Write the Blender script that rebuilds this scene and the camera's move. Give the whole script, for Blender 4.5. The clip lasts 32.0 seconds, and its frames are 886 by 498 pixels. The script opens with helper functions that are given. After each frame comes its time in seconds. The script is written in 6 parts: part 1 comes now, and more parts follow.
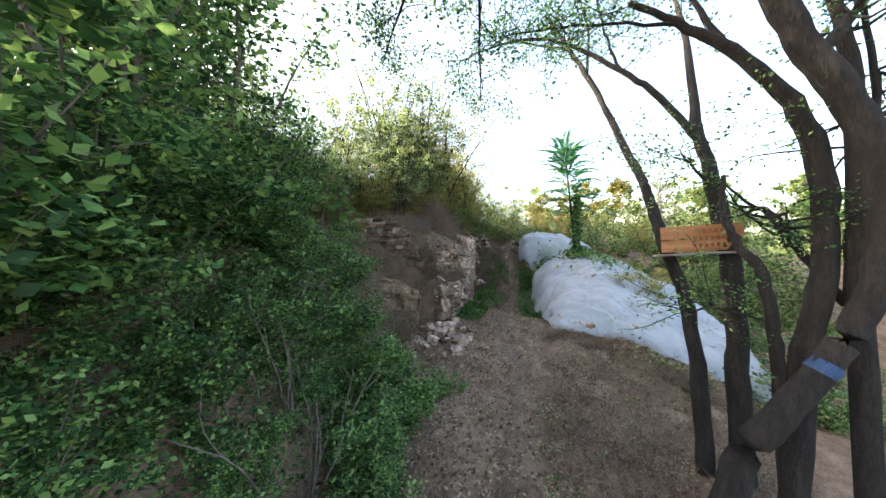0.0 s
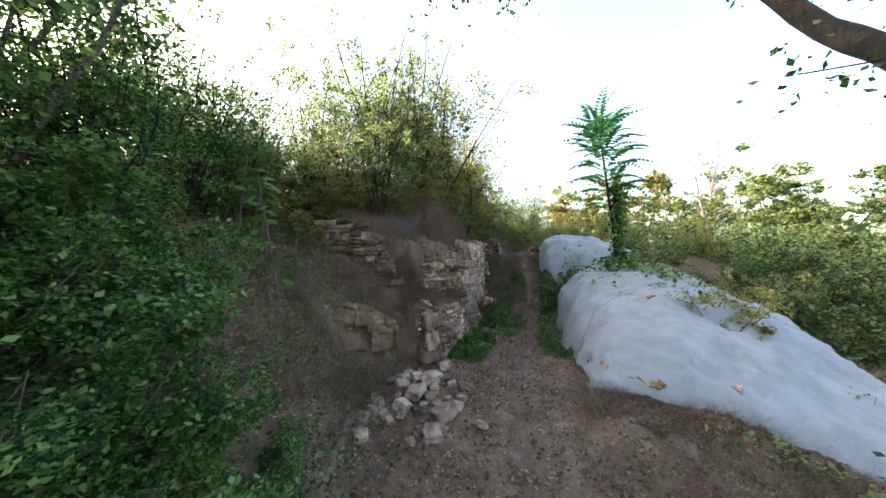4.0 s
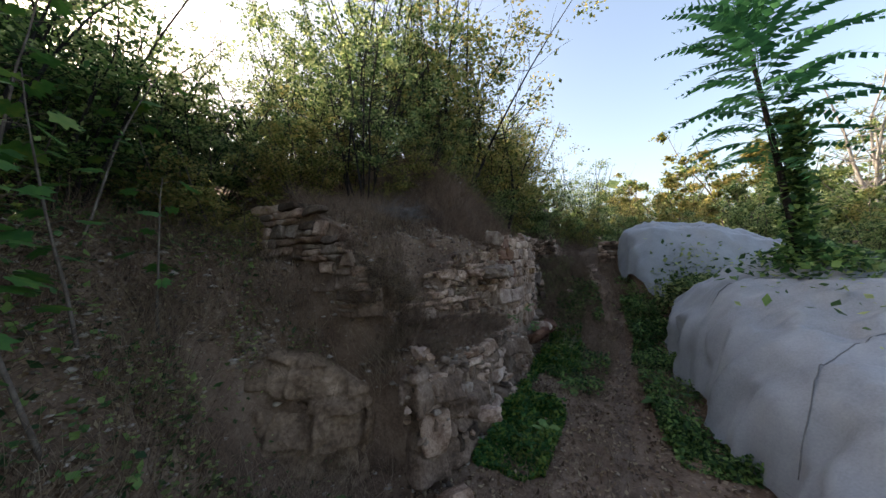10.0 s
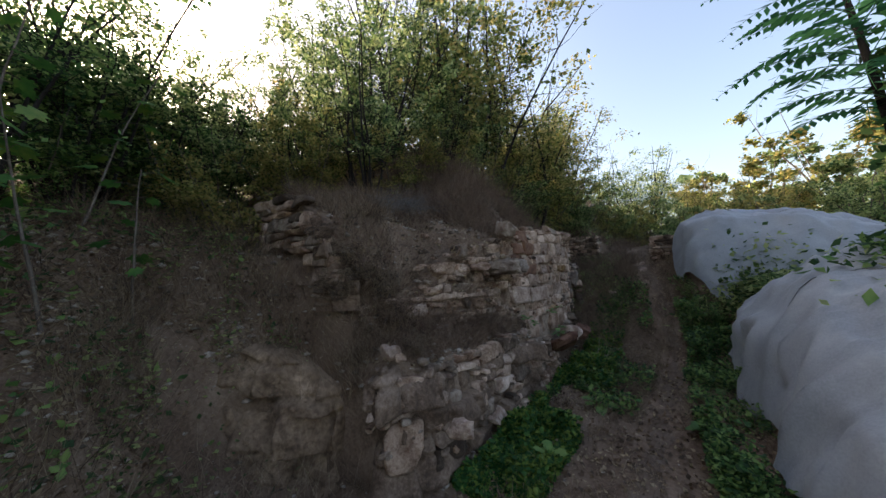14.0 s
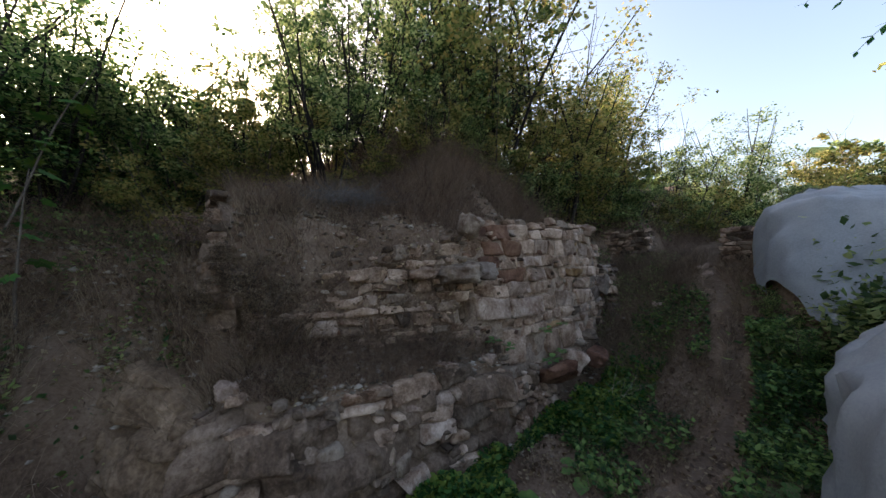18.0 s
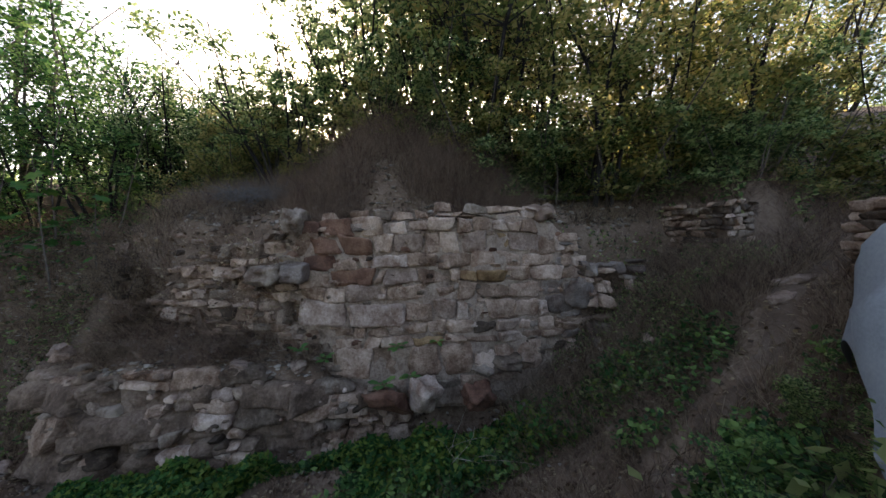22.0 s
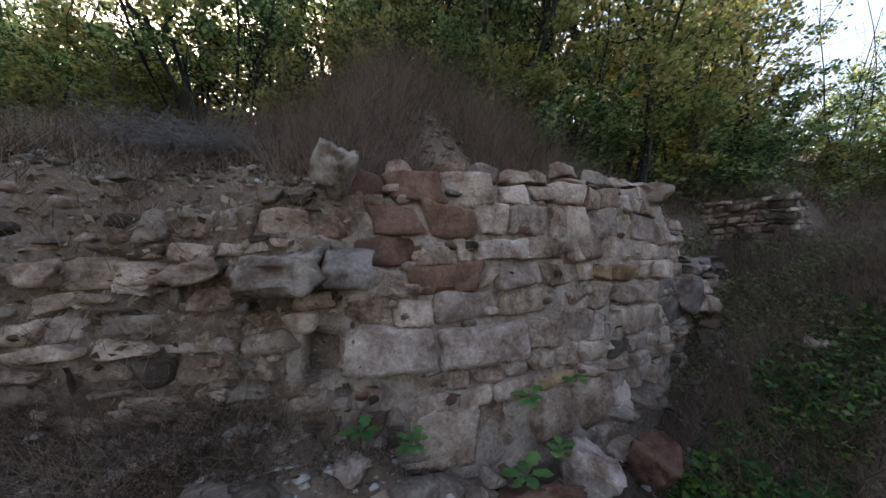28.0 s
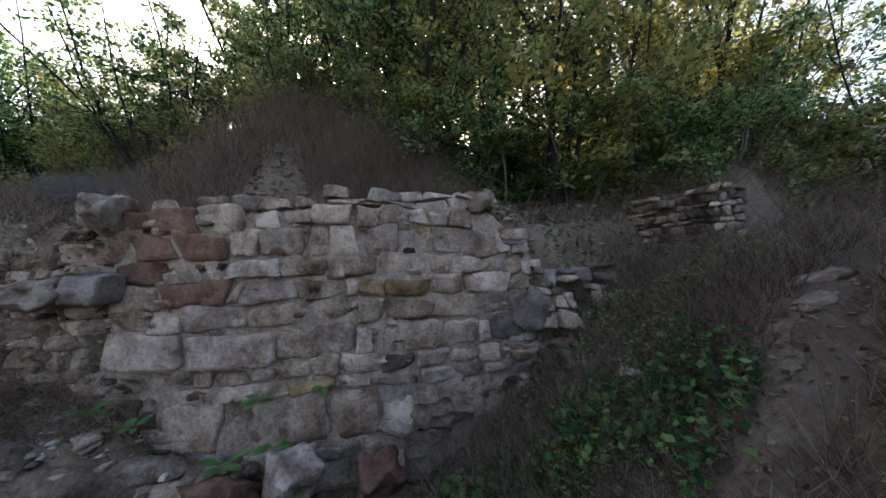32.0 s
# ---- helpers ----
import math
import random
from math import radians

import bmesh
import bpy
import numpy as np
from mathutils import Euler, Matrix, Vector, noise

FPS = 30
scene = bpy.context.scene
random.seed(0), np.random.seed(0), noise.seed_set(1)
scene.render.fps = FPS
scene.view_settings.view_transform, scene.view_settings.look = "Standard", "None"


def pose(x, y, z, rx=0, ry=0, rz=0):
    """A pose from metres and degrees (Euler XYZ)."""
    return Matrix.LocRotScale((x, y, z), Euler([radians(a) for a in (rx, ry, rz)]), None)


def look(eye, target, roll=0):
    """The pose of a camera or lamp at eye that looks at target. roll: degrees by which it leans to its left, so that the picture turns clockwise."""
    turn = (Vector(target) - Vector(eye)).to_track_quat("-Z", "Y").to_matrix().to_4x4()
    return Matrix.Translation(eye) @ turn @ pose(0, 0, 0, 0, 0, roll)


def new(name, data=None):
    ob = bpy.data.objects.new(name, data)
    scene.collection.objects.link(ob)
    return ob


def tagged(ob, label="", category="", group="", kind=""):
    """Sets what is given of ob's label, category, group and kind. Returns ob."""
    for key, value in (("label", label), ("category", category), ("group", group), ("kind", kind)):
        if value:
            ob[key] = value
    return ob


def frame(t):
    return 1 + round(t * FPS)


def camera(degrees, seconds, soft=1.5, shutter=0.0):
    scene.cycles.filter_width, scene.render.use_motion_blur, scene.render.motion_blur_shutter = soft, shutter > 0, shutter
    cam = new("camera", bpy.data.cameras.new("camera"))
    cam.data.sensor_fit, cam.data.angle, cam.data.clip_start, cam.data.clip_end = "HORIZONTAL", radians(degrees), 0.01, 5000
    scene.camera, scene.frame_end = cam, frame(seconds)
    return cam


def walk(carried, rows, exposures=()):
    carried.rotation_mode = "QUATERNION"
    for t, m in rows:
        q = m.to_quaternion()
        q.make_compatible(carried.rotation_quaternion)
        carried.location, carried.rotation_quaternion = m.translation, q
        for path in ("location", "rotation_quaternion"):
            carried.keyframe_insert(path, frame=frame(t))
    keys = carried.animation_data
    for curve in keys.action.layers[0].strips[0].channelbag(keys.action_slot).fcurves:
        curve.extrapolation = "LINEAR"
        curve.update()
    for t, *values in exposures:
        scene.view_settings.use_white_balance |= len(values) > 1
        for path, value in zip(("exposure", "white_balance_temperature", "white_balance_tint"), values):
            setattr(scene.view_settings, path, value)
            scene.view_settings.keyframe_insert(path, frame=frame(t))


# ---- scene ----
cam = camera(107.96, 32.0, soft=1.5)
# seconds, eye, heading to the left of +y, pitch up, roll (degrees)
PATH = [
    (0, 0.607, 6.309, 1.830, 17.53, 0.06, 0.59),
    (0.5, 0.730, 6.864, 1.776, 18.32, 0.49, 0.30),
    (1, 0.800, 7.262, 1.739, 18.99, 0.78, 0.13),
    (1.5, 0.784, 7.686, 1.717, 19.37, 0.91, 0.15),
    (2, 0.784, 8.079, 1.698, 19.80, 1.08, 0.15),
    (2.5, 0.747, 8.472, 1.800, 20.17, 0.92, 0.05),
    (3, 0.678, 8.630, 1.866, 20.51, 0.91, -0.08),
    (3.5, 0.575, 8.834, 1.926, 20.90, 0.93, -0.12),
    (5.5, 0.336, 9.485, 1.978, 22.42, 1.26, -0.98),
    (6, 0.384, 9.971, 1.871, 22.97, 1.70, -0.92),
    (6.5, 0.382, 10.314, 1.851, 23.43, 1.77, -0.84),
    (7, 0.354, 10.643, 1.836, 24.04, 1.82, -0.80),
    (7.5, 0.312, 10.920, 1.805, 25.03, 1.92, -0.84),
    (8, 0.193, 11.220, 1.831, 25.98, 1.73, -0.96),
    (8.5, 0.056, 11.486, 1.812, 26.85, 1.81, -1.23),
    (9, -0.072, 11.726, 1.880, 27.63, 1.81, -1.45),
    (9.5, -0.199, 11.886, 1.915, 28.51, 1.68, -1.69),
    (10, -0.338, 11.961, 1.906, 29.21, 2.02, -2.19),
    (10.5, -0.400, 11.953, 1.903, 29.75, 2.10, -2.39),
    (11, -0.391, 11.939, 1.909, 30.80, 2.21, -2.56),
    (11.5, -0.393, 11.955, 1.904, 31.84, 2.29, -2.60),
    (12, -0.410, 11.928, 1.901, 32.68, 2.39, -2.60),
    (12.5, -0.347, 11.989, 1.857, 33.99, 2.64, -2.65),
    (13, -0.211, 12.223, 1.798, 35.49, 2.92, -2.69),
    (13.5, -0.044, 12.408, 1.774, 37.31, 3.17, -2.63),
    (14, 0.020, 12.708, 1.706, 38.94, 3.66, -2.61),
    (14.5, 0.311, 12.851, 1.679, 41.38, 3.58, -2.48),
    (16.5, 0.548, 13.810, 1.790, 48.34, 2.14, -1.59),
    (17, 0.483, 14.044, 1.808, 49.51, 2.40, -1.89),
    (17.5, 0.406, 14.197, 1.818, 50.43, 2.82, -2.25),
    (18, 0.414, 14.335, 1.777, 51.88, 3.11, -2.07),
    (18.5, 0.460, 14.621, 1.757, 54.08, 3.39, -2.06),
    (19, 0.574, 14.795, 1.774, 56.49, 2.79, -1.73),
    (19.5, 0.776, 15.094, 1.813, 59.97, 1.64, -1.13),
    (20, 0.981, 15.505, 1.894, 64.16, 0.60, -0.82),
    (20.5, 1.073, 16.001, 1.920, 68.30, 0.21, -0.63),
    (21, 1.170, 16.469, 1.965, 72.73, -1.00, -0.23),
    (21.5, 1.253, 17.275, 2.007, 80.30, -1.68, -0.91),
    (22, 1.174, 17.817, 2.022, 85.29, -2.13, -1.24),
    (22.5, 1.055, 18.241, 2.033, 89.45, -1.58, -1.60),
    (23, 0.880, 18.466, 2.163, 92.21, -3.00, -1.89),
    (23.5, 0.766, 18.563, 2.193, 93.87, -3.48, -1.98),
    (24, 0.733, 18.475, 2.314, 94.14, -4.46, -2.26),
    (24.5, 0.656, 18.388, 2.449, 94.62, -6.82, -2.54),
    (26.5, 0.122, 17.420, 2.061, 78.92, -1.95, -0.55),
    (27, -0.036, 17.158, 2.035, 75.25, -1.80, -0.64),
    (27.5, -0.128, 16.961, 1.999, 72.38, -1.29, -0.80),
    (28, -0.426, 16.483, 1.758, 65.92, 1.55, -1.20),
    (28.5, -0.597, 16.121, 1.474, 61.59, 4.50, -1.64),
    (29, -0.661, 15.994, 1.287, 59.73, 6.16, -1.82),
    (29.5, -0.651, 15.946, 1.264, 58.89, 5.95, -1.86),
    (30, -0.648, 15.971, 1.273, 58.48, 5.86, -1.98),
    (30.5, -0.600, 16.187, 1.366, 59.50, 5.26, -2.24),
    (31, -0.049, 17.250, 1.669, 70.69, 1.76, -1.79),
    (31.5, 0.354, 18.149, 1.704, 79.26, 2.81, -2.07),
    (32, 0.309, 18.468, 1.778, 81.17, 2.69, -2.42),
]


def eye_pose(x, y, z, yaw, pitch, roll):
    a, b = radians(yaw), radians(pitch)
    way = Vector((-math.sin(a) * math.cos(b), math.cos(a) * math.cos(b), math.sin(b)))
    return look((x, y, z), Vector((x, y, z)) + way * 2, roll)


walk(cam, [(t, eye_pose(*row)) for t, *row in PATH], [(0, 2.87, 7200, 9), (3.5, 2.72, 7200, 9), (6, 2.05, 7200, 11), (9, 1.75, 7200, 13), (13, 1.7, 7200, 14), (20, 1.85, 7200, 14), (24, 2.08, 6800, 16), (28, 2.26, 6900, 17), (30, 2.2, 6900, 17), (32, 2.26, 6500, 15)])
# -- path end --

# ---------------------------------------------------------------- light
world = bpy.data.worlds.new("sky")
scene.world = world
world.use_nodes = True
wn = world.node_tree.nodes
sky = wn.new("ShaderNodeTexSky")
sky.sky_type = "NISHITA"
sky.sun_disc = False
SUN_EL, SUN_AZ = radians(21), radians(-95)
sky.sun_elevation, sky.sun_rotation = SUN_EL, SUN_AZ
sky.air_density, sky.dust_density, sky.ozone_density = 1.0, 4.0, 1.0
world.node_tree.links.new(sky.outputs[0], wn["Background"].inputs[0])
wn["Background"].inputs[1].default_value = 0.15
sun = new("sun", bpy.data.lights.new("sun", "SUN"))
sun.data.energy, sun.data.angle, sun.data.color = 2.5, radians(0.6), (1.0, 0.88, 0.72)
sun_way = Vector((math.sin(SUN_AZ) * math.cos(SUN_EL), math.cos(SUN_AZ) * math.cos(SUN_EL), math.sin(SUN_EL)))
sun.matrix_world = look((0, 0, 30), Vector((0, 0, 30)) - sun_way)

# ---------------------------------------------------------------- materials


def ramp(tree, stops):
    n = tree.nodes.new("ShaderNodeValToRGB")
    e = n.color_ramp.elements
    while len(e) < len(stops):
        e.new(0.5)
    for el, (p, c) in zip(e, stops):
        el.position, el.color = p, (*c, 1)
    return n


def material(name, colors, scale=3.0, fine=40.0, rough=0.85, bump=0.3, per_piece=0.0, detail=8.0, stretch=(1, 1, 1), island=False,
             through_light=0.0, spec=0.3):
    """Procedural surface: two scales of noise pick from a colour ramp, a fine one gives relief."""
    m = bpy.data.materials.new(name)
    m.use_nodes = True
    t, b = m.node_tree, m.node_tree.nodes["Principled BSDF"]
    lk = t.links.new
    mp = t.nodes.new("ShaderNodeMapping")
    mp.inputs["Scale"].default_value = stretch
    geo = t.nodes.new("ShaderNodeNewGeometry")
    lk(geo.outputs["Position"], mp.inputs[0])
    n1, n2 = t.nodes.new("ShaderNodeTexNoise"), t.nodes.new("ShaderNodeTexNoise")
    for n, s in ((n1, scale), (n2, fine)):
        n.inputs["Scale"].default_value, n.inputs["Detail"].default_value = s, detail
        n.inputs["Roughness"].default_value = 0.65
        lk(mp.outputs[0], n.inputs["Vector"])
    mix = t.nodes.new("ShaderNodeMix")
    mix.inputs[0].default_value = 0.4
    lk(n1.outputs[0], mix.inputs[2]), lk(n2.outputs[0], mix.inputs[3])
    fac = mix.outputs[0]
    if per_piece:
        info = t.nodes.new("ShaderNodeObjectInfo") if not island else geo
        ad = t.nodes.new("ShaderNodeMath")
        ad.operation = "MULTIPLY_ADD"
        lk(info.outputs["Random Per Island" if island else "Random"], ad.inputs[0])
        ad.inputs[1].default_value = per_piece
        sub = t.nodes.new("ShaderNodeMath")
        sub.operation = "ADD"
        sub.inputs[1].default_value = -per_piece / 2
        lk(fac, sub.inputs[0]), lk(sub.outputs[0], ad.inputs[2])
        fac = ad.outputs[0]
    k = len(colors) - 1
    rp = ramp(t, [(0.36 + 0.28 * i / k, c) for i, c in enumerate(colors)])
    lk(fac, rp.inputs[0])
    tone = rp.outputs[0]
    if bump >= 0.5:
        # dark pits and crumbs
        n3 = t.nodes.new("ShaderNodeTexNoise")
        n3.inputs["Scale"].default_value, n3.inputs["Detail"].default_value, n3.inputs["Roughness"].default_value = fine * 1.9, 4, 0.7
        lk(mp.outputs[0], n3.inputs["Vector"])
        pits = ramp(t, [(0.33, (.76, .73, .71)), (0.45, (1, 1, 1))])
        lk(n3.outputs[0], pits.inputs[0])
        mul = t.nodes.new("ShaderNodeMix")
        mul.data_type, mul.blend_type = "RGBA", "MULTIPLY"
        mul.inputs[0].default_value = 1.0
        lk(tone, mul.inputs[6]), lk(pits.outputs[0], mul.inputs[7])
        tone = mul.outputs[2]
    if per_piece and not island:
        # earth that has run down and stuck in patches
        n4 = t.nodes.new("ShaderNodeTexNoise")
        n4.inputs["Scale"].default_value, n4.inputs["Detail"].default_value, n4.inputs["Roughness"].default_value = 5.5, 6, 0.7
        lk(mp.outputs[0], n4.inputs["Vector"])
        soil = ramp(t, [(0.46, (1, 1, 1)), (0.66, (.42, .33, .28))])
        lk(n4.outputs[0], soil.inputs[0])
        dirt = t.nodes.new("ShaderNodeMix")
        dirt.data_type, dirt.blend_type = "RGBA", "MULTIPLY"
        dirt.inputs[0].default_value = 1.0
        lk(tone, dirt.inputs[6]), lk(soil.outputs[0], dirt.inputs[7])
        tone = dirt.outputs[2]
    lk(tone, b.inputs["Base Color"])
    b.inputs["Roughness"].default_value = rough
    b.inputs["Specular IOR Level"].default_value = spec
    if bump:
        bp = t.nodes.new("ShaderNodeBump")
        bp.inputs["Strength"].default_value, bp.inputs["Distance"].default_value = bump, 0.05
        lk(mix.outputs[0], bp.inputs["Height"]), lk(bp.outputs[0], b.inputs["Normal"])
    if through_light:
        tr = t.nodes.new("ShaderNodeBsdfTranslucent")
        lk(rp.outputs[0], tr.inputs[0])
        ms = t.nodes.new("ShaderNodeMixShader")
        ms.inputs[0].default_value = through_light
        lk(b.outputs[0], ms.inputs[1]), lk(tr.outputs[0], ms.inputs[2])
        lk(ms.outputs[0], t.nodes["Material Output"].inputs[0])
    return m


def leaf_mat(name, colors, lit=0.45):
    return material(name, colors, scale=1.2, fine=9, rough=0.55, bump=0, per_piece=0.55, island=True, through_light=lit)


M_EARTH = material("earth", [(0.079, 0.048, 0.033), (0.145, 0.093, 0.063), (0.209, 0.141, 0.100), (0.293, 0.214, 0.161)], 2.2, 34, 0.95, 1.0)
M_PATH = material("trodden_earth", [(0.070, 0.043, 0.029), (0.112, 0.074, 0.052), (0.157, 0.109, 0.081), (0.224, 0.166, 0.131)], 3, 40, 0.95, 0.8)
M_STONE = material("limestone", [(0.206, 0.130, 0.089), (0.355, 0.238, 0.174), (0.494, 0.348, 0.263), (0.639, 0.473, 0.373)], 7, 46, 0.92, 1.1, per_piece=0.24)
M_BROWN = material("brown_stone", [(0.062, 0.042, 0.030), (0.126, 0.090, 0.066), (0.207, 0.154, 0.118), (0.323, 0.252, 0.200)], 5, 34, 0.92, 0.7, per_piece=0.3)
M_ROCK = material("weathered_rock", [(0.062, 0.039, 0.028), (0.143, 0.096, 0.070), (0.255, 0.179, 0.136), (0.442, 0.333, 0.265)], 3.2, 26, 0.94, 0.8)
M_BANK = material("brown_bedrock", [(0.070, 0.043, 0.029), (0.147, 0.095, 0.063), (0.246, 0.166, 0.112), (0.392, 0.273, 0.192)], 2.6, 24, 0.94, 0.8)
M_RED = material("red_stone", [(0.101, 0.050, 0.035), (0.179, 0.090, 0.060), (0.268, 0.151, 0.100)], 6, 50, 0.9, 0.6, per_piece=0.2)
M_MORTAR = material("pale_mortar", [(0.131, 0.087, 0.064), (0.252, 0.178, 0.135), (0.373, 0.277, 0.216), (0.474, 0.363, 0.291)], 6, 40, 0.95, 0.9)
M_CORE = material("stony_earth", [(0.060, 0.038, 0.027), (0.119, 0.077, 0.054), (0.202, 0.137, 0.100), (0.312, 0.225, 0.172)], 4, 34, 0.95, 1.0)
M_GREY = material("grey_stone", [(0.126, 0.096, 0.080), (0.226, 0.177, 0.151), (0.366, 0.300, 0.263)], 6, 50, 0.9, 0.5, per_piece=0.2)
M_WHITE = material("pale_stone", [(0.253, 0.175, 0.136), (0.424, 0.309, 0.249), (0.638, 0.498, 0.416)], 7, 46, 0.9, 0.9, per_piece=0.2)
M_ORANGE = material("ochre_stone", [(0.183, 0.107, 0.052), (0.285, 0.176, 0.089), (0.389, 0.261, 0.150)], 6, 50, 0.9, 0.5, per_piece=0.2)
M_TARP = material("tarp_fabric", [(.2, .215, .24), (.265, .285, .315), (.325, .345, .375)], 2.2, 60, 0.62, 0.12)
M_BARK = material("bark", [(0.012, 0.01, 0.01), (0.025, 0.021, 0.02), (0.049, 0.041, 0.037)], 9, 60, 0.95, 0.9, stretch=(1, 1, .25))
M_TWIG = material("twig", [(.06, .045, .038), (.12, .095, .08), (.2, .17, .14)], 9, 60, 0.95, 0.2)
M_WOOD = material("sign_wood", [(.22, .085, .035), (.36, .16, .07), (.46, .24, .12)], 4, 40, 0.8, 0.3, stretch=(.3, 1, 3))
M_OLDWOOD = material("grey_wood", [(.12, .10, .09), (.22, .19, .17), (.33, .30, .27)], 6, 40, 0.9, 0.5, stretch=(.3, 1, 3))
L_GREEN = leaf_mat("green_leaves", [(.026, .07, .024), (.055, .14, .042), (.105, .225, .066), (.22, .34, .1)])
L_FRESH = leaf_mat("fresh_leaves", [(0.017, 0.072, 0.016), (0.034, 0.120, 0.027), (0.068, 0.176, 0.036), (0.170, 0.240, 0.045)])
L_OLIVE = leaf_mat("olive_leaves", [(0.052, 0.100, 0.037), (0.138, 0.210, 0.073), (0.247, 0.335, 0.128), (0.408, 0.460, 0.195)], .7)
L_AUTUMN = leaf_mat("autumn_leaves", [(0.107, 0.130, 0.041), (0.233, 0.260, 0.072), (0.359, 0.360, 0.120), (0.446, 0.360, 0.132)], .7)
L_DRY = leaf_mat("dry_stems", [(0.081, 0.054, 0.038), (0.163, 0.109, 0.075), (0.257, 0.176, 0.122), (0.353, 0.271, 0.190)])
L_BRUSH = leaf_mat("dead_brush", [(0.096, 0.060, 0.044), (0.180, 0.108, 0.078), (0.258, 0.168, 0.120), (0.348, 0.252, 0.186)])
L_LITTER = leaf_mat("fallen_leaves", [(.10, .06, .035), (.2, .125, .075), (.3, .21, .13), (.4, .31, .2)])
L_AIL = leaf_mat("ailanthus_leaves", [(0.027, 0.115, 0.048), (0.056, 0.199, 0.072), (0.101, 0.293, 0.109)])

# ---------------------------------------------------------------- mesh helpers


def mesh_np(name, V, F):
    V, F = np.asarray(V, np.float32), np.asarray(F, np.int32)
    me = bpy.data.meshes.new(name)
    me.vertices.add(len(V))
    me.vertices.foreach_set("co", V.ravel())
    me.loops.add(F.size)
    me.loops.foreach_set("vertex_index", F.ravel())
    me.polygons.add(len(F))
    me.polygons.foreach_set("loop_start", np.arange(len(F), dtype=np.int32) * F.shape[1])
    me.polygons.foreach_set("loop_total", np.full(len(F), F.shape[1], np.int32))
    me.update(calc_edges=True)
    return me


def piece(name, me, mat, parent=None, label="", smooth=False):
    """Links a mesh as one object under a thing."""
    if not me.materials:
        me.materials.append(mat)
    if smooth:
        me.polygons.foreach_set("use_smooth", np.ones(len(me.polygons), bool))
    ob = new(name, me)
    if parent is not None:
        ob.parent = parent
    if label:
        ob["label"] = label
    return ob


def holder(name, at=(0, 0, 0), rz=0.0, size=1.0):
    ob = new(name)
    ob.empty_display_size = 0.1
    ob.location, ob.rotation_euler, ob.scale = at, (0, 0, rz), (size,) * 3
    return ob


def part(name, bm, mat, parent, label="", smooth=False):
    me = bpy.data.meshes.new(name)
    bm.to_mesh(me)
    bm.free()
    return piece(name, me, mat, parent, label, smooth)


def vnoise(x, y, s, seed=0):
    """Smooth value noise on arrays, -1 to 1."""
    x, y = np.asarray(x) / s + seed * 17.3, np.asarray(y) / s - seed * 9.1
    xi, yi = np.floor(x).astype(np.int64), np.floor(y).astype(np.int64)
    u, v = x - xi, y - yi
    u, v = u * u * (3 - 2 * u), v * v * (3 - 2 * v)

    def h(a, b):
        n = (a * 374761393 + b * 668265263 + seed * 1442695) & 0x7FFFFFFF
        n = ((n ^ (n >> 13)) * 1274126177) & 0x7FFFFFFF
        return ((n ^ (n >> 16)) & 0xFFFF) / 32767.5 - 1
    return (h(xi, yi) * (1 - u) + h(xi + 1, yi) * u) * (1 - v) + (h(xi, yi + 1) * (1 - u) + h(xi + 1, yi + 1) * u) * v


def fbm(x, y, s, n=4, seed=0):
    return sum(vnoise(x, y, s / 2 ** k, seed + k) * 0.55 ** k for k in range(n))


def line_dist(x, y, pts):
    """Distance to a polyline, positive on its left, and where along it (0 to 1 per segment)."""
    best, sign, along = np.full(np.shape(x), 1e9), np.ones(np.shape(x)), np.zeros(np.shape(x))
    for i, ((ax, ay), (bx, by)) in enumerate(zip(pts, pts[1:])):
        dx, dy = bx - ax, by - ay
        t = np.clip(((x - ax) * dx + (y - ay) * dy) / (dx * dx + dy * dy), 0, 1)
        d = np.hypot(x - ax - t * dx, y - ay - t * dy)
        s = np.sign(dx * (y - ay) - dy * (x - ax))
        w = d < best - 1e-9
        best, sign, along = np.where(w, d, best), np.where(w, s, sign), np.where(w, i + t, along)
    return best * sign, along


def tube(pts, radii, sides=6):
    """Vertices and quads of a tapered tube along points."""
    pts = np.asarray(pts, float)
    d = np.gradient(pts, axis=0)
    d /= np.linalg.norm(d, axis=1, keepdims=True) + 1e-9
    ref = np.where(np.abs(d[:, 2:3]) > .9, [[1., 0, 0]], [[0, 0, 1.]])
    a = np.cross(d, ref)
    a /= np.linalg.norm(a, axis=1, keepdims=True)
    b = np.cross(d, a)
    t = np.linspace(0, 2 * math.pi, sides, endpoint=False)
    ring = (np.cos(t)[None, :, None] * a[:, None] + np.sin(t)[None, :, None] * b[:, None]) * np.asarray(radii)[:, None, None]
    V = (pts[:, None] + ring).reshape(-1, 3)
    i = np.arange(len(pts) - 1)[:, None] * sides
    j = np.arange(sides)[None]
    k = (j + 1) % sides
    return V, np.stack([i + j, i + k, i + sides + k, i + sides + j], -1).reshape(-1, 4)


def sstep(v):
    v = np.clip(v, 0, 1)
    return v * v * (3 - 2 * v)


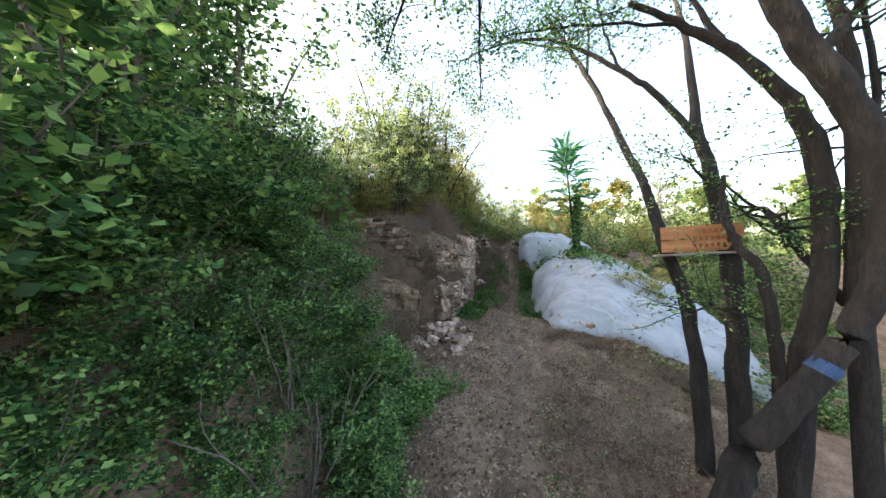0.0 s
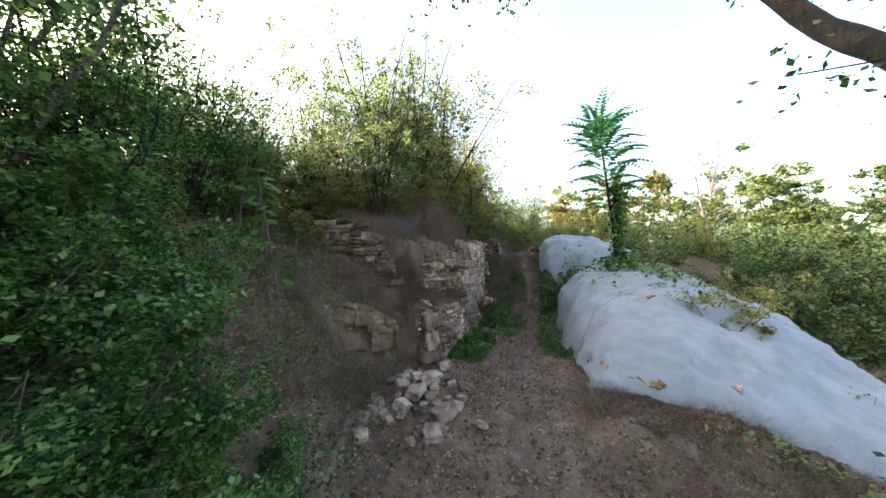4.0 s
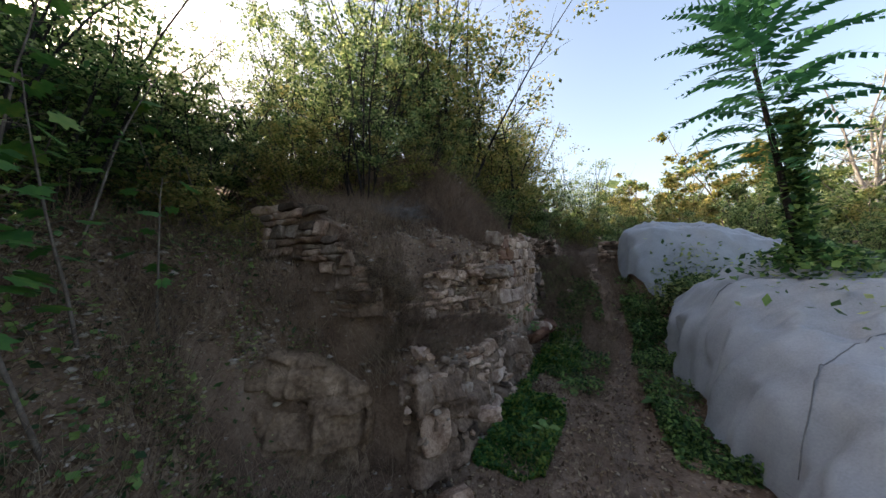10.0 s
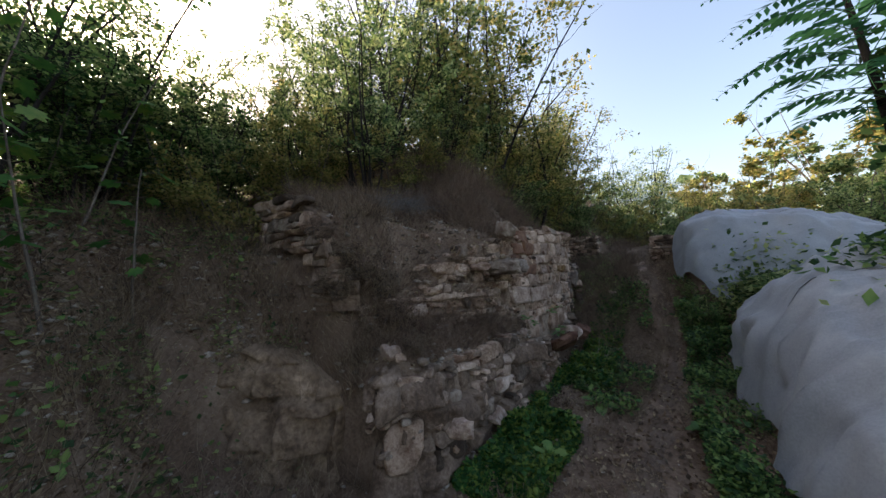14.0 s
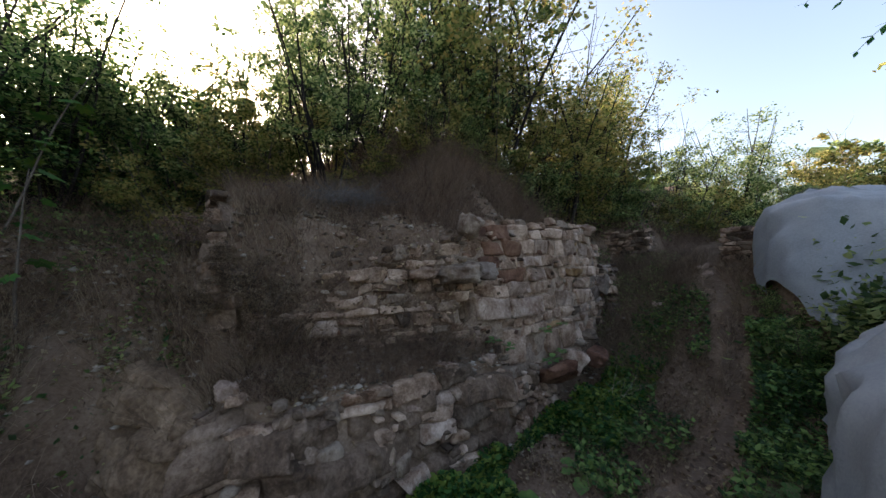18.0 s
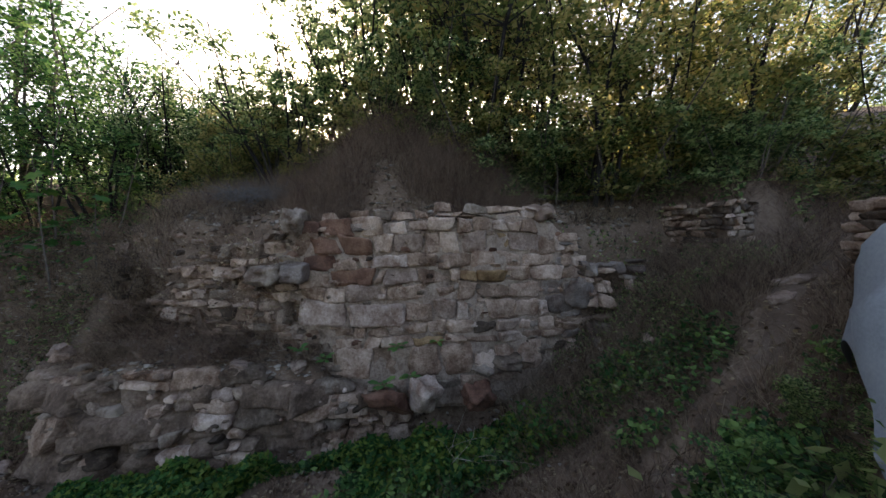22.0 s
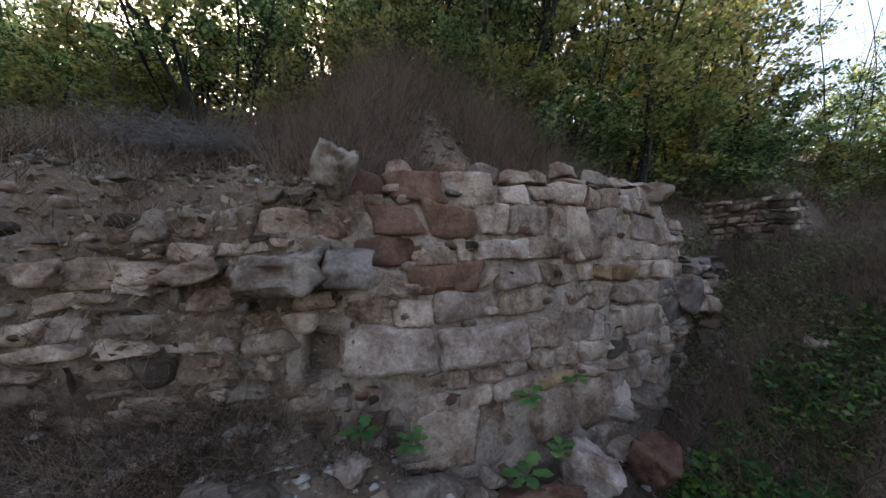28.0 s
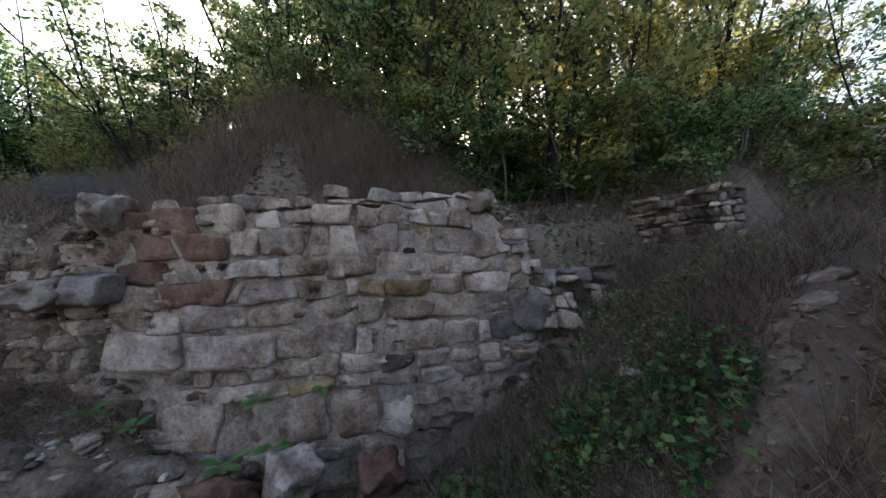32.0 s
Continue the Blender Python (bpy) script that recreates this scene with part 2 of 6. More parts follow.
# ---------------------------------------------------------------- terrain
# foot of the lower rock step and edge of the upper one, walking up the path with the hill on the left
FOOT = [(-14, 6), (-5.5, 10.6), (-3.9, 12.4), (-3.45, 13.75), (-2.75, 14.28), (-2.0, 14.42), (-1.84, 15.1), (-1.8, 16.3), (-1.82, 17.5),
        (-1.92, 18.5), (-1.95, 19.4), (-1.8, 20.3), (-1.5, 21.05), (-1.45, 21.7), (-3.2, 24), (-6, 40)]
EDGE = [(-14, 12.3), (-6.5, 13.9), (-4.9, 14.5), (-2.84, 14.42), (-2.54, 14.74), (-2.42, 15.9), (-2.18, 16.8), (-2.12, 18), (-2.24, 19),
        (-2.42, 19.7), (-2.6, 21.05), (-1.95, 21.26), (-1.9, 21.8), (-3.0, 24), (-6, 40)]


def path_z(y):
    return np.interp(y, [-60, 0, 6, 9, 11.5, 12.8, 13.4, 15, 17, 18.2, 19, 19.5, 20, 20.6, 21.1, 22, 26, 40, 200], [-5, -.95, -.68, -.55, -.43, -.2, -.06, -.03, .02, .12, .45, .78, 1.18, 1.62, 1.84, 2.0, 2.3, 3.2, 8])


def ground_z(x, y, rough=True):
    x, y = np.asarray(x, float), np.asarray(y, float)
    base = path_z(y)
    # the land falls away on the valley side
    base = base - 0.28 * np.clip(x - 1.0, 0, 3) ** 1.2 * sstep((22 - y) / 6) - 0.10 * np.clip(x - 4, 0, 30)
    base = base + .62 * np.exp(-((x - 2.9) / 1.1) ** 2 - ((y - 9.6) / 1.5) ** 2)
    d1, a1 = line_dist(x, y, FOOT)
    d2, a2 = line_dist(x, y, EDGE)
    w1 = np.interp(a1, [0, 2, 3, 4, 5, 8, 10, 13, 14, 15], [3.5, 2.4, .8, .35, .35, .3, .55, .75, 2, 3])
    ledge = np.interp(y, [10, 13.3, 14.3, 15, 16.2, 17, 17.8, 18.6, 19.3, 20.2, 21, 40], [.7, .95, 1.05, .95, .88, .8, .58, .62, .85, 1.25, 1.7, 3.4])
    top = np.interp(y, [10, 14.4, 15, 16, 17, 18, 19.1, 20, 20.9, 23, 40], [2.3, 2.56, 2.26, 2.1, 2.08, 2.1, 2.2, 2.05, 2.2, 2.8, 5])
    top = top + .35 * np.clip(-3 - x, 0, 2)
    w2 = np.interp(a2, [0, 1, 2, 2.5, 3, 4, 5, 6, 9, 10, 11, 12, 13, 14], [4, 3, .5, .35, .42, .55, .42, .22, .25, .3, .15, .6, 2.0, 3.0])
    z = base + np.maximum(ledge - base, 0) * sstep(d1 / w1)
    z = np.where(d1 > 0, z + 0.12 * np.clip(d1 - w1, 0, 2), z)
    z = z + np.maximum(top - z, 0) * sstep(d2 / w2 + 0.35)
    z = z + 0.3 * np.clip(d2 - 0.1, 0, 1.5) + 0.34 * np.clip(d2 - 1.6, 0, 4.5) + 0.16 * np.clip(d2 - 6, 0, 14) + .06 * np.clip(d2 - 20, 0, 60)
    # the earth slope between the bare rock and the dry-stone patch above it
    z = np.maximum(z, np.minimum(.5 + 1.9 * d1, 2.0) * sstep((-2.5 - x) / .3) * (d1 > 0) * sstep((14.62 - y) / .1) - 9 * (d1 <= 0))
    # earth and litter sloping from the crest of the lower rock up to the foot of the wall
    z = np.where((d1 > .06) & (d2 < .02), np.maximum(z, np.minimum(ledge - .1 + .75 * (d1 - .06), ledge + .32) * sstep((17.3 - y) / .5) * sstep((y - 14.2) / .3)), z)
    # the mound of rubble behind the wall
    z = z + .78 * np.exp(-((y - 17.35) / np.where(y < 17.35, .85, 1.6)) ** 2) * sstep((d2 - .05) / 1.0)
    # the steep littered bank beside the lower path
    xf = np.interp(y, [0, 6, 9, 11, 12.5, 13.3, 13.9], [-1.5, -1.5, -1.6, -1.95, -2.6, -3.1, -3.5])
    bank = base + .1 + .35 * sstep((xf + .3 - x) / .6) + 1.12 * np.clip(xf - x, 0, 1.75) + .4 * np.clip(xf - 1.75 - x, 0, 4) + .15 * np.clip(xf - 6 - x, 0, 40)
    z = z + sstep((14.75 - y) / .7) * np.maximum(bank - z, 0) * (x < xf + .35)
    if rough:
        steep = sstep(d1 / 0.4 + 1)
        z = z + fbm(x, y, 1.1, 5, 3) * (0.05 + 0.05 * steep) + vnoise(x, y, .11, 8) * .012
    return z


def g(x, y):
    return float(ground_z(np.array([x]), np.array([y]))[0])


def axis_steps(a, b, lo, hi, fine, grow):
    mid = list(np.arange(a, b, fine))
    left, right, s = [a], [mid[-1]], fine
    while left[-1] > lo:
        s *= grow
        left.append(left[-1] - s)
    s = fine
    while right[-1] < hi:
        s *= grow
        right.append(right[-1] + s)
    return np.array(left[:0:-1] + mid + right[1:])


gx, gy = axis_steps(-5.0, 3.6, -700, 700, 0.05, 1.13), axis_steps(7.5, 21.6, -700, 900, 0.05, 1.13)
X, Y = np.meshgrid(gx, gy)
Z = ground_z(X, Y)
n0, n1 = X.shape
ids = np.arange(n0 * n1).reshape(n0, n1)
quads = np.stack([ids[:-1, :-1], ids[:-1, 1:], ids[1:, 1:], ids[1:, :-1]], -1).reshape(-1, 4)
ground = piece("ground", mesh_np("ground", np.stack([X, Y, Z], -1).reshape(-1, 3), quads), M_EARTH, smooth=True)
tagged(ground, "brown earth path and rocky hillside with dry litter", "ground", kind="structure")

# the trodden strip up the middle
py = np.arange(5.0, 30, .05)
pc = np.interp(py, [5, 9, 11.5, 13.5, 15, 17, 18.5, 20, 20.7, 22, 25, 30], [.45, .35, .25, -.2, -.42, -.46, -.38, -.68, -1.08, -1.1, -1.0, -.8])
pk = np.linspace(-1, 1, 13)
pw = np.interp(py, [12, 16], [.24, .15]) + .08 * vnoise(py, 0 * py, .7, 4) + .05 * vnoise(py, 0 * py, .23, 5)
PX, PY = pc[:, None] + pk[None] * (pw[:, None] + .03 * vnoise(py[:, None] + 0 * pk, pk[None] * 3 + 0 * py[:, None], .2, 6)), py[:, None] + 0 * pk[None]
PZ = ground_z(PX, PY) + .008 * (1 - pk[None] ** 2) - .03 * np.abs(pk[None]) ** 4 + .012 * vnoise(PX, PY, .09, 7)
pi = np.arange(PX.size).reshape(PX.shape)
path = piece("footpath", mesh_np("footpath", np.stack([PX, PY, PZ], -1).reshape(-1, 3), np.stack([pi[:-1, :-1], pi[:-1, 1:], pi[1:, 1:], pi[1:, :-1]], -1).reshape(-1, 4)), M_PATH, smooth=True)
tagged(path, "narrow trodden strip of pale dusty earth", "path", kind="structure")
# ---------------------------------------------------------------- white sheeted mound


def heap_left(y):
    return np.interp(y, [13.9, 14.15, 15.15, 16.2, 18.0, 18.7, 19.4, 20.2, 20.8, 21.8], [.9, .8, .62, .46, .24, .3, .15, -.3, -.38, -.3])


def mound_top(x, y):
    """Height of the heap under the sheets."""
    left = heap_left(y)
    ridge = np.interp(y, [13.9, 14.15, 14.4, 15, 15.8, 16.5, 17.5, 18, 18.6, 19.05, 19.6, 19.85, 20.1, 20.5, 21.3, 22.2], [-.4, .1, .4, .85, 1.2, 1.5, 1.85, 1.9, 1.75, 1.4, 1.3, 1.9, 2.35, 2.5, 2.5, 2.1])
    s = x - left
    face = np.interp(s, [0, .06, .18, .4, .7, 1.0, 1.4], [0, .25, .5, .7, .8, .9, 1])
    steep = np.interp(s, [0, .05, .14, .3, .7, 1.0], [0, .5, .86, .95, 1, 1])
    face = face + (steep - face) * sstep((y - 19.4) / .4)
    fall = np.interp(s, [0, .7, 1.6, 2.6, 4, 6], [0, 0, -.12, -.5, -1.15, -2.0])
    base = ground_z(x, y, False)
    return base + np.maximum(ridge - base, 0.05) * face + fall * sstep(s / .7)


def heap_body(x, y):
    """The bare earth of the heap, with its ragged bank in front of the sheet."""
    base = ground_z(x, y)
    top = mound_top(x, np.maximum(y, 14.12)) - .035 - .11 * sstep((y - 14.1) / .15) * (1 - sstep((y - 18.9) / .1) * sstep((19.75 - y) / .1))
    k = sstep((y - 13.5 - .12 * vnoise(x, 0 * x, .5, 3)) / .6)
    return base - .04 + np.maximum(top - base + .04, 0) * k + .05 * fbm(x, y, .22, 3, 12) * sstep((14.2 - y) / .2) * k


hx, hy = np.meshgrid(np.linspace(-.03, 4.35, 110), np.concatenate([np.arange(13.35, 14.3, .03), np.arange(14.35, 22, .09)]))
HX = heap_left(np.maximum(hy, 14.12)) + hx - .1 * sstep((14.1 - hy) / .5)
HZ = heap_body(HX, hy)
HZ[:, -1] = ground_z(HX[:, -1], hy[:, -1]) - .2
hi = np.arange(HX.size).reshape(HX.shape)
body = piece("earth_heap", mesh_np("earth_heap", np.stack([HX, hy, HZ], -1).reshape(-1, 3), np.stack([hi[:-1, :-1], hi[:-1, 1:], hi[1:, 1:], hi[1:, :-1]], -1).reshape(-1, 4)), M_EARTH, smooth=True)
tagged(body, "long heap of brown earth and rubble under the sheets", "heap", kind="structure")


def ridged(x, y, s, seed):
    return 1 - np.abs(vnoise(x, y, s, seed)) * 2


def sag(x, y, seed):
    """Slack folds on top of a sheet."""
    slack = ridged(x * .5 + y * .75, x * .9 - y * .35, .55, seed + 5) + .6 * ridged(x * .8 - y * .4, x * .35 + y * .8, .3, seed + 6) + .3 * ridged(x * .3 + y * .9, x * .95 - y * .2, .14, seed + 8)
    long = ridged(x * .35 + y * .94 + .1 * vnoise(x, y, .6, seed), (x * .94 - y * .35) * .14, .17, seed + 11) + .5 * ridged(x * .1 - y * .99, (x * .99 + y * .1) * .12, .09, seed + 12)
    return .042 * long + .055 * slack + .05 * fbm(x, y, .9, 2, seed)


def sheet(name, y0, y1, s0, s1, seed, label, cut=0.):
    ny, nx = int((y1 - y0) / .028), int((s1 - s0) / .028)
    yy, ss = np.meshgrid(np.linspace(y0, y1, ny), np.linspace(s0, s1, nx), indexing="ij")
    ss = ss + .04 * vnoise(yy, 0 * yy, .35, seed + 2) * (ss < s0 + .3)
    ss = ss + cut * (1 - sstep((yy - y0) / .5)) * (1 - (ss - s0) / (s1 - s0))
    xx = heap_left(yy) + ss
    zz = mound_top(xx, yy) + 0.025
    # pulled folds run down the sides, slack ones lie on top
    side = np.exp(-((ss - .1) / .27) ** 2)
    top = 1 - side
    fall = ridged(yy + .25 * zz + .15 * vnoise(yy, zz, .8, seed), zz * .35, .34, seed + 1) + .5 * ridged(yy - .2 * zz, zz * .5, .15, seed + 3)
    xx = xx - side * (.035 + .085 * fall)
    zz = zz + top * (sag(xx, yy, seed)) + side * .035 * fall
    edge = np.minimum(np.minimum(yy - y0, y1 - yy), .3) / .3
    zz = zz + .03 * (1 - edge) * fbm(xx, yy, .3, 2, seed + 9)
    ii = np.arange(ny * nx).reshape(ny, nx)
    F = np.stack([ii[:-1, :-1], ii[:-1, 1:], ii[1:, 1:], ii[1:, :-1]], -1).reshape(-1, 4)
    ob = holder(name, (float(heap_left(np.array([y0]))[0]), y0, float(zz[0, 0])))
    piece("sheet", mesh_np("sheet", np.stack([xx, yy, zz], -1).reshape(-1, 3) - np.array(ob.location), F), M_TARP, ob, smooth=True)
    return tagged(ob, label, "tarp")


def seam(parent, pts, seed, name="seam_cord"):
    """A thin dark tube on the sheet that stands in for an overlapped edge."""
    P = np.array(pts, float)
    k = np.linspace(0, len(P) - 1, 60)
    x, y = np.interp(k, range(len(P)), P[:, 0]), np.interp(k, range(len(P)), P[:, 1])
    z = mound_top(x, y) + .027 + sag(x, y, seed)
    o = np.array(parent.location)
    piece(name, mesh_np(name, *tube(np.stack([x, y, z], 1) - o, np.full(60, .005), 5)), M_SEAM, parent, "dark line along an overlap seam of the sheet", smooth=True)


def flap(parent, x0, x1, y0, y1, seed):
    """A loose second fold of fabric over the front corner."""
    xx, yy = np.meshgrid(np.linspace(x0, x1, 60), np.linspace(y0, y1, 34), indexing="ij")
    yy = yy + .05 * vnoise(xx, yy * 0, .3, seed)
    zz = mound_top(xx, yy) + .06 + .03 * ridged(xx + .3 * yy, yy, .25, seed) + .02 * fbm(xx, yy, .2, 2, seed)
    ii = np.arange(xx.size).reshape(xx.shape)
    F = np.stack([ii[:-1, :-1], ii[:-1, 1:], ii[1:, 1:], ii[1:, :-1]], -1).reshape(-1, 4)
    piece("front_flap", mesh_np("front_flap", np.stack([xx, yy, zz], -1).reshape(-1, 3) - np.array(parent.location), F), M_TARP, parent, smooth=True)


# darker tone for the added tubes that draw the overlap seams
M_SEAM = material("dark_seam", [(.1, .105, .11), (.15, .155, .165), (.2, .205, .215)], 20, 90, .9, .2)
front_tarp = sheet("tarp", 14.05, 18.95, 0.01, 4.2, 4, "white fabric sheet draped in folds over a long earth heap")
flap(front_tarp, .92, 1.75, 14.1, 14.75, 3)
flap(front_tarp, 2.1, 3.4, 14.1, 14.6, 6)
seam(front_tarp, [(.66, 15.2), (1.0, 15.7), (1.5, 16.1), (2.2, 16.25)], 4)
seam(front_tarp, [(.4, 17.3), (.75, 17.35), (1.2, 17.3), (1.5, 17.4)], 4)
rear_tarp = sheet("tarp", 19.36, 21.8, 0.01, 2.6, 9, "white fabric sheet hanging over the far end of the heap", .1)
seam(rear_tarp, [(.0, 20.6), (.5, 20.7), (1.2, 20.5)], 9)
# ---------------------------------------------------------------- stones


def stone_mesh(seed, cuts=3, lump=.05, corner=.16, grit=0.):
    """A roughly squared stone, one metre across, with worn edges and uneven faces."""
    rng = np.random.default_rng(seed)
    bm = bmesh.new()
    bmesh.ops.create_cube(bm, size=1)
    bmesh.ops.subdivide_edges(bm, edges=bm.edges[:], cuts=cuts, use_grid_fill=True)
    off = Vector(rng.uniform(-50, 50, 3))
    sk = rng.normal(0, .045, (3, 3))
    for v in bm.verts:
        p = v.co.copy()
        q = p.normalized() * .62
        edge = sum(abs(c) > .3 for c in p)
        p = p.lerp(q, corner * (edge - 1) if edge > 1 else 0)
        n = noise.noise_vector(p * 1.7 + off) * lump * 2 + noise.noise_vector(p * 4.5 + off) * lump
        if grit:
            n += noise.noise_vector(p * 9 + off) * grit + noise.noise_vector(p * 22 + off) * grit * .5
        v.co = p + n + Vector([sum(sk[i][j] * p[j] for j in range(3) if j != i) for i in range(3)])
    me = bpy.data.meshes.new("stone")
    bm.to_mesh(me)
    bm.free()
    me.polygons.foreach_set("use_smooth", np.ones(len(me.polygons), bool))
    return me


STONES = [stone_mesh(100 + i, 7, .065, .16, .03) for i in range(12)]
ROCKS = [stone_mesh(140 + i, 6, .12, .33, .045) for i in range(10)]
WITH = {}


def in_mat(me, mat):
    """The same mesh in another material, made once."""
    key = (me.name, mat.name)
    if key not in WITH:
        c = me.copy()
        c.materials.clear()
        c.materials.append(mat)
        WITH[key] = c
    return WITH[key]


def stone(name, at, size, turn, parent, me, mat):
    ob = new(name, in_mat(me, mat))
    ob.location, ob.rotation_euler, ob.scale = at, turn, size
    ob.parent = parent
    return ob


def along(pts, s):
    """Point and direction at length s of a plan line."""
    for (ax, ay), (bx, by) in zip(pts, pts[1:]):
        d = math.hypot(bx - ax, by - ay)
        if s <= d or (bx, by) == pts[-1]:
            return ax + (bx - ax) * s / d, ay + (by - ay) * s / d, math.atan2(by - ay, bx - ax)
        s -= d


def length(pts):
    return sum(math.hypot(b[0] - a[0], b[1] - a[1]) for a, b in zip(pts, pts[1:]))


def laid(parent, pts, bottom, top, courses, widths, depth, batter, seed, skip=0., wild=.05, mats=(M_STONE,), shares=None, kinds=STONES, name="stone", tall=.12, out=.03):
    """Stones in uneven courses along a plan line, the face on its right-hand side."""
    rng = np.random.default_rng(seed)
    total, z0, k = length(pts), 0.0, 0
    taken = []
    while True:
        h = courses[k % len(courses)] * rng.uniform(.9, 1.1)
        s = rng.uniform(-.15, 0)
        if bottom(.5 * total) + z0 > top(.5 * total) + .6:
            break
        while s < total:
            w = rng.uniform(*widths) * (1.3 if h < .12 else 1)
            hh = h
            mid = s + w / 2
            if mid > total:
                break
            zb = bottom(mid) + z0
            if any(a < mid < b and abs(c - zb) < .02 for a, b, c in taken):
                s += w * .5
                continue
            if zb + h * .6 < top(mid) and rng.random() > skip:
                if rng.random() < tall:
                    hh = h + courses[(k + 1) % len(courses)]
                    taken.append((s, s + w, bottom(mid) + z0 + h))
                x, y, an = along(pts, max(0, min(mid, total)))
                lean = batter * (zb + hh / 2 - bottom(mid))
                o = rng.normal(out * .3, out) - lean - depth / 2
                nx, ny = math.sin(an), -math.cos(an)
                stone(name, (x + nx * o, y + ny * o, zb + hh / 2), (w * 1.03, depth * rng.uniform(.85, 1.15), hh * 1.02),
                      (rng.normal(0, wild), rng.normal(0, wild), an + rng.normal(0, wild)), parent, kinds[rng.integers(len(kinds))],
                      mats[rng.choice(len(mats), p=shares)])
            s += w
        z0 += h
        k += 1


def strip(name, pts, bottom, top, thick, mat, parent, back, n=60, pits=(), batter=.09):
    """The rough core that shows in the joints: a bent slab behind the face."""
    total = length(pts)
    V = []
    for i in range(n + 1):
        s = total * i / n
        x, y, an = along(pts, s)
        nx, ny = -math.sin(an), math.cos(an)
        b, t = bottom(s), top(s)
        for j in range(41):
            z = b + (t - b) * j / 40
            d = back + batter * (z - b) + .035 * noise.noise(Vector((x * 5, y * 5, z * 5))) + .015 * noise.noise(Vector((x * 16, y * 16, z * 16)))
            for ps, pz, pw, ph, pd in pits:
                d += pd * float(sstep((pw - abs(s - ps)) / .03) * sstep((ph - abs(z - pz)) / .03))
            V.append((x + nx * d, y + ny * d, z))
        V.append((x + nx * (thick + back + .1 * (t - b)), y + ny * (thick + back + .1 * (t - b)), t - .02))
        V.append((x + nx * (thick + back), y + ny * (thick + back), b))
    m = 43
    F = [(i * m + j, (i + 1) * m + j, (i + 1) * m + (j + 1) % m, i * m + (j + 1) % m) for i in range(n) for j in range(m)]
    me = mesh_np(name, V, F)
    return piece(name, me, mat, parent, smooth=True)




def face_of(pts, batter=0., z0=0.):
    """Length of a plan line and a function from length, height and depth to a point on the upright face along it, which looks to its right."""
    P = np.array(pts, float)
    seg = np.hypot(*(P[1:] - P[:-1]).T)
    cum = np.concatenate([[0], np.cumsum(seg)])
    N = np.stack([(P[1:, 1] - P[:-1, 1]) / seg, -(P[1:, 0] - P[:-1, 0]) / seg], 1)
    N = np.concatenate([N[:1], (N[1:] + N[:-1]) / 2, N[-1:]])

    def place(u, z, d):
        x, y, nx, ny = (np.interp(u, cum, c) for c in (P[:, 0], P[:, 1], N[:, 0], N[:, 1]))
        d = d - batter * (z - z0)
        return np.stack([x + nx * d, y + ny * d, z + 0 * d], -1)
    return float(cum[-1]), place, lambda y: np.interp(y, P[:, 1], cum)


def block(parent, place, corners, mat, rng, proud, joint=.006, worn=.14, rough=.011, deep=.1, name="stone"):
    """One walling stone: an uneven face between four corners (length, height), eased edges and sides that run back into the wall."""
    c = np.array(corners, float)
    c = c + rng.normal(0, .055, (4, 2)) * min(c[1, 0] - c[0, 0], c[3, 1] - c[0, 1])
    w, h = c[1, 0] - c[0, 0], c[3, 1] - c[0, 1]
    if w < .02 or h < .02:
        return None
    nu, nz = int(np.clip(w / .035 + 4, 6, 12)), int(np.clip(h / .035 + 4, 6, 8))
    A, B = (np.sign(q) * np.abs(q) ** .62 for q in np.meshgrid(np.linspace(-1, 1, nu), np.linspace(-1, 1, nz)))
    seed = int(rng.integers(1, 900))
    ease = worn * rng.uniform(.5, 1.5, 4)
    pull = np.where(A < 0, np.where(B < 0, ease[0], ease[3]), np.where(B < 0, ease[1], ease[2]))
    cor = np.abs(A) ** 5 * np.abs(B) ** 5
    U, W = (A * (1 - pull * cor * .9) * (1 - joint * 2 / w) + 1) / 2, (B * (1 - pull * cor * .9) * (1 - joint * 2 / h) + 1) / 2
    u = (c[0, 0] * (1 - U) + c[1, 0] * U) * (1 - W) + (c[3, 0] * (1 - U) + c[2, 0] * U) * W
    z = (c[0, 1] * (1 - U) + c[1, 1] * U) * (1 - W) + (c[3, 1] * (1 - U) + c[2, 1] * U) * W
    rim = np.maximum(np.abs(A), np.abs(B)) ** 9
    u, z = u + .016 * vnoise(u + 3, z, .08, seed) * rim, z + .016 * vnoise(u, z + 5, .08, seed + 1) * rim
    split_ = np.maximum(0, (A * rng.normal() + B * rng.normal()) * .5 - rng.uniform(.1, .7))
    d = proud + A * rng.normal(0, .011) + B * rng.normal(0, .012) + rough * fbm(u, z, .16, 3, seed + 2) + .5 * rough * vnoise(u, z, .035, seed + 3) - .05 * split_ - .008 * rim
    front = place(u, z, d).reshape(-1, 3)
    i = np.arange(nu * nz).reshape(nz, nu)
    ring = np.concatenate([i[0, :-1], i[:-1, -1], i[-1, :0:-1], i[:0:-1, 0]])
    back = place(u, z, d * 0 - deep).reshape(-1, 3)[ring]
    F = np.stack([i[:-1, :-1], i[:-1, 1:], i[1:, 1:], i[1:, :-1]], -1).reshape(-1, 4)
    k, m = np.arange(len(ring)), nu * nz
    n = (k + 1) % len(ring)
    F = np.concatenate([F, np.stack([ring[n], ring[k], m + k, m + n], -1)])
    V = np.concatenate([front, back])
    mid = V.mean(0)
    ob = piece(name, mesh_np(name, V - mid, F), mat, parent, smooth=True)
    ob.location = mid
    return ob


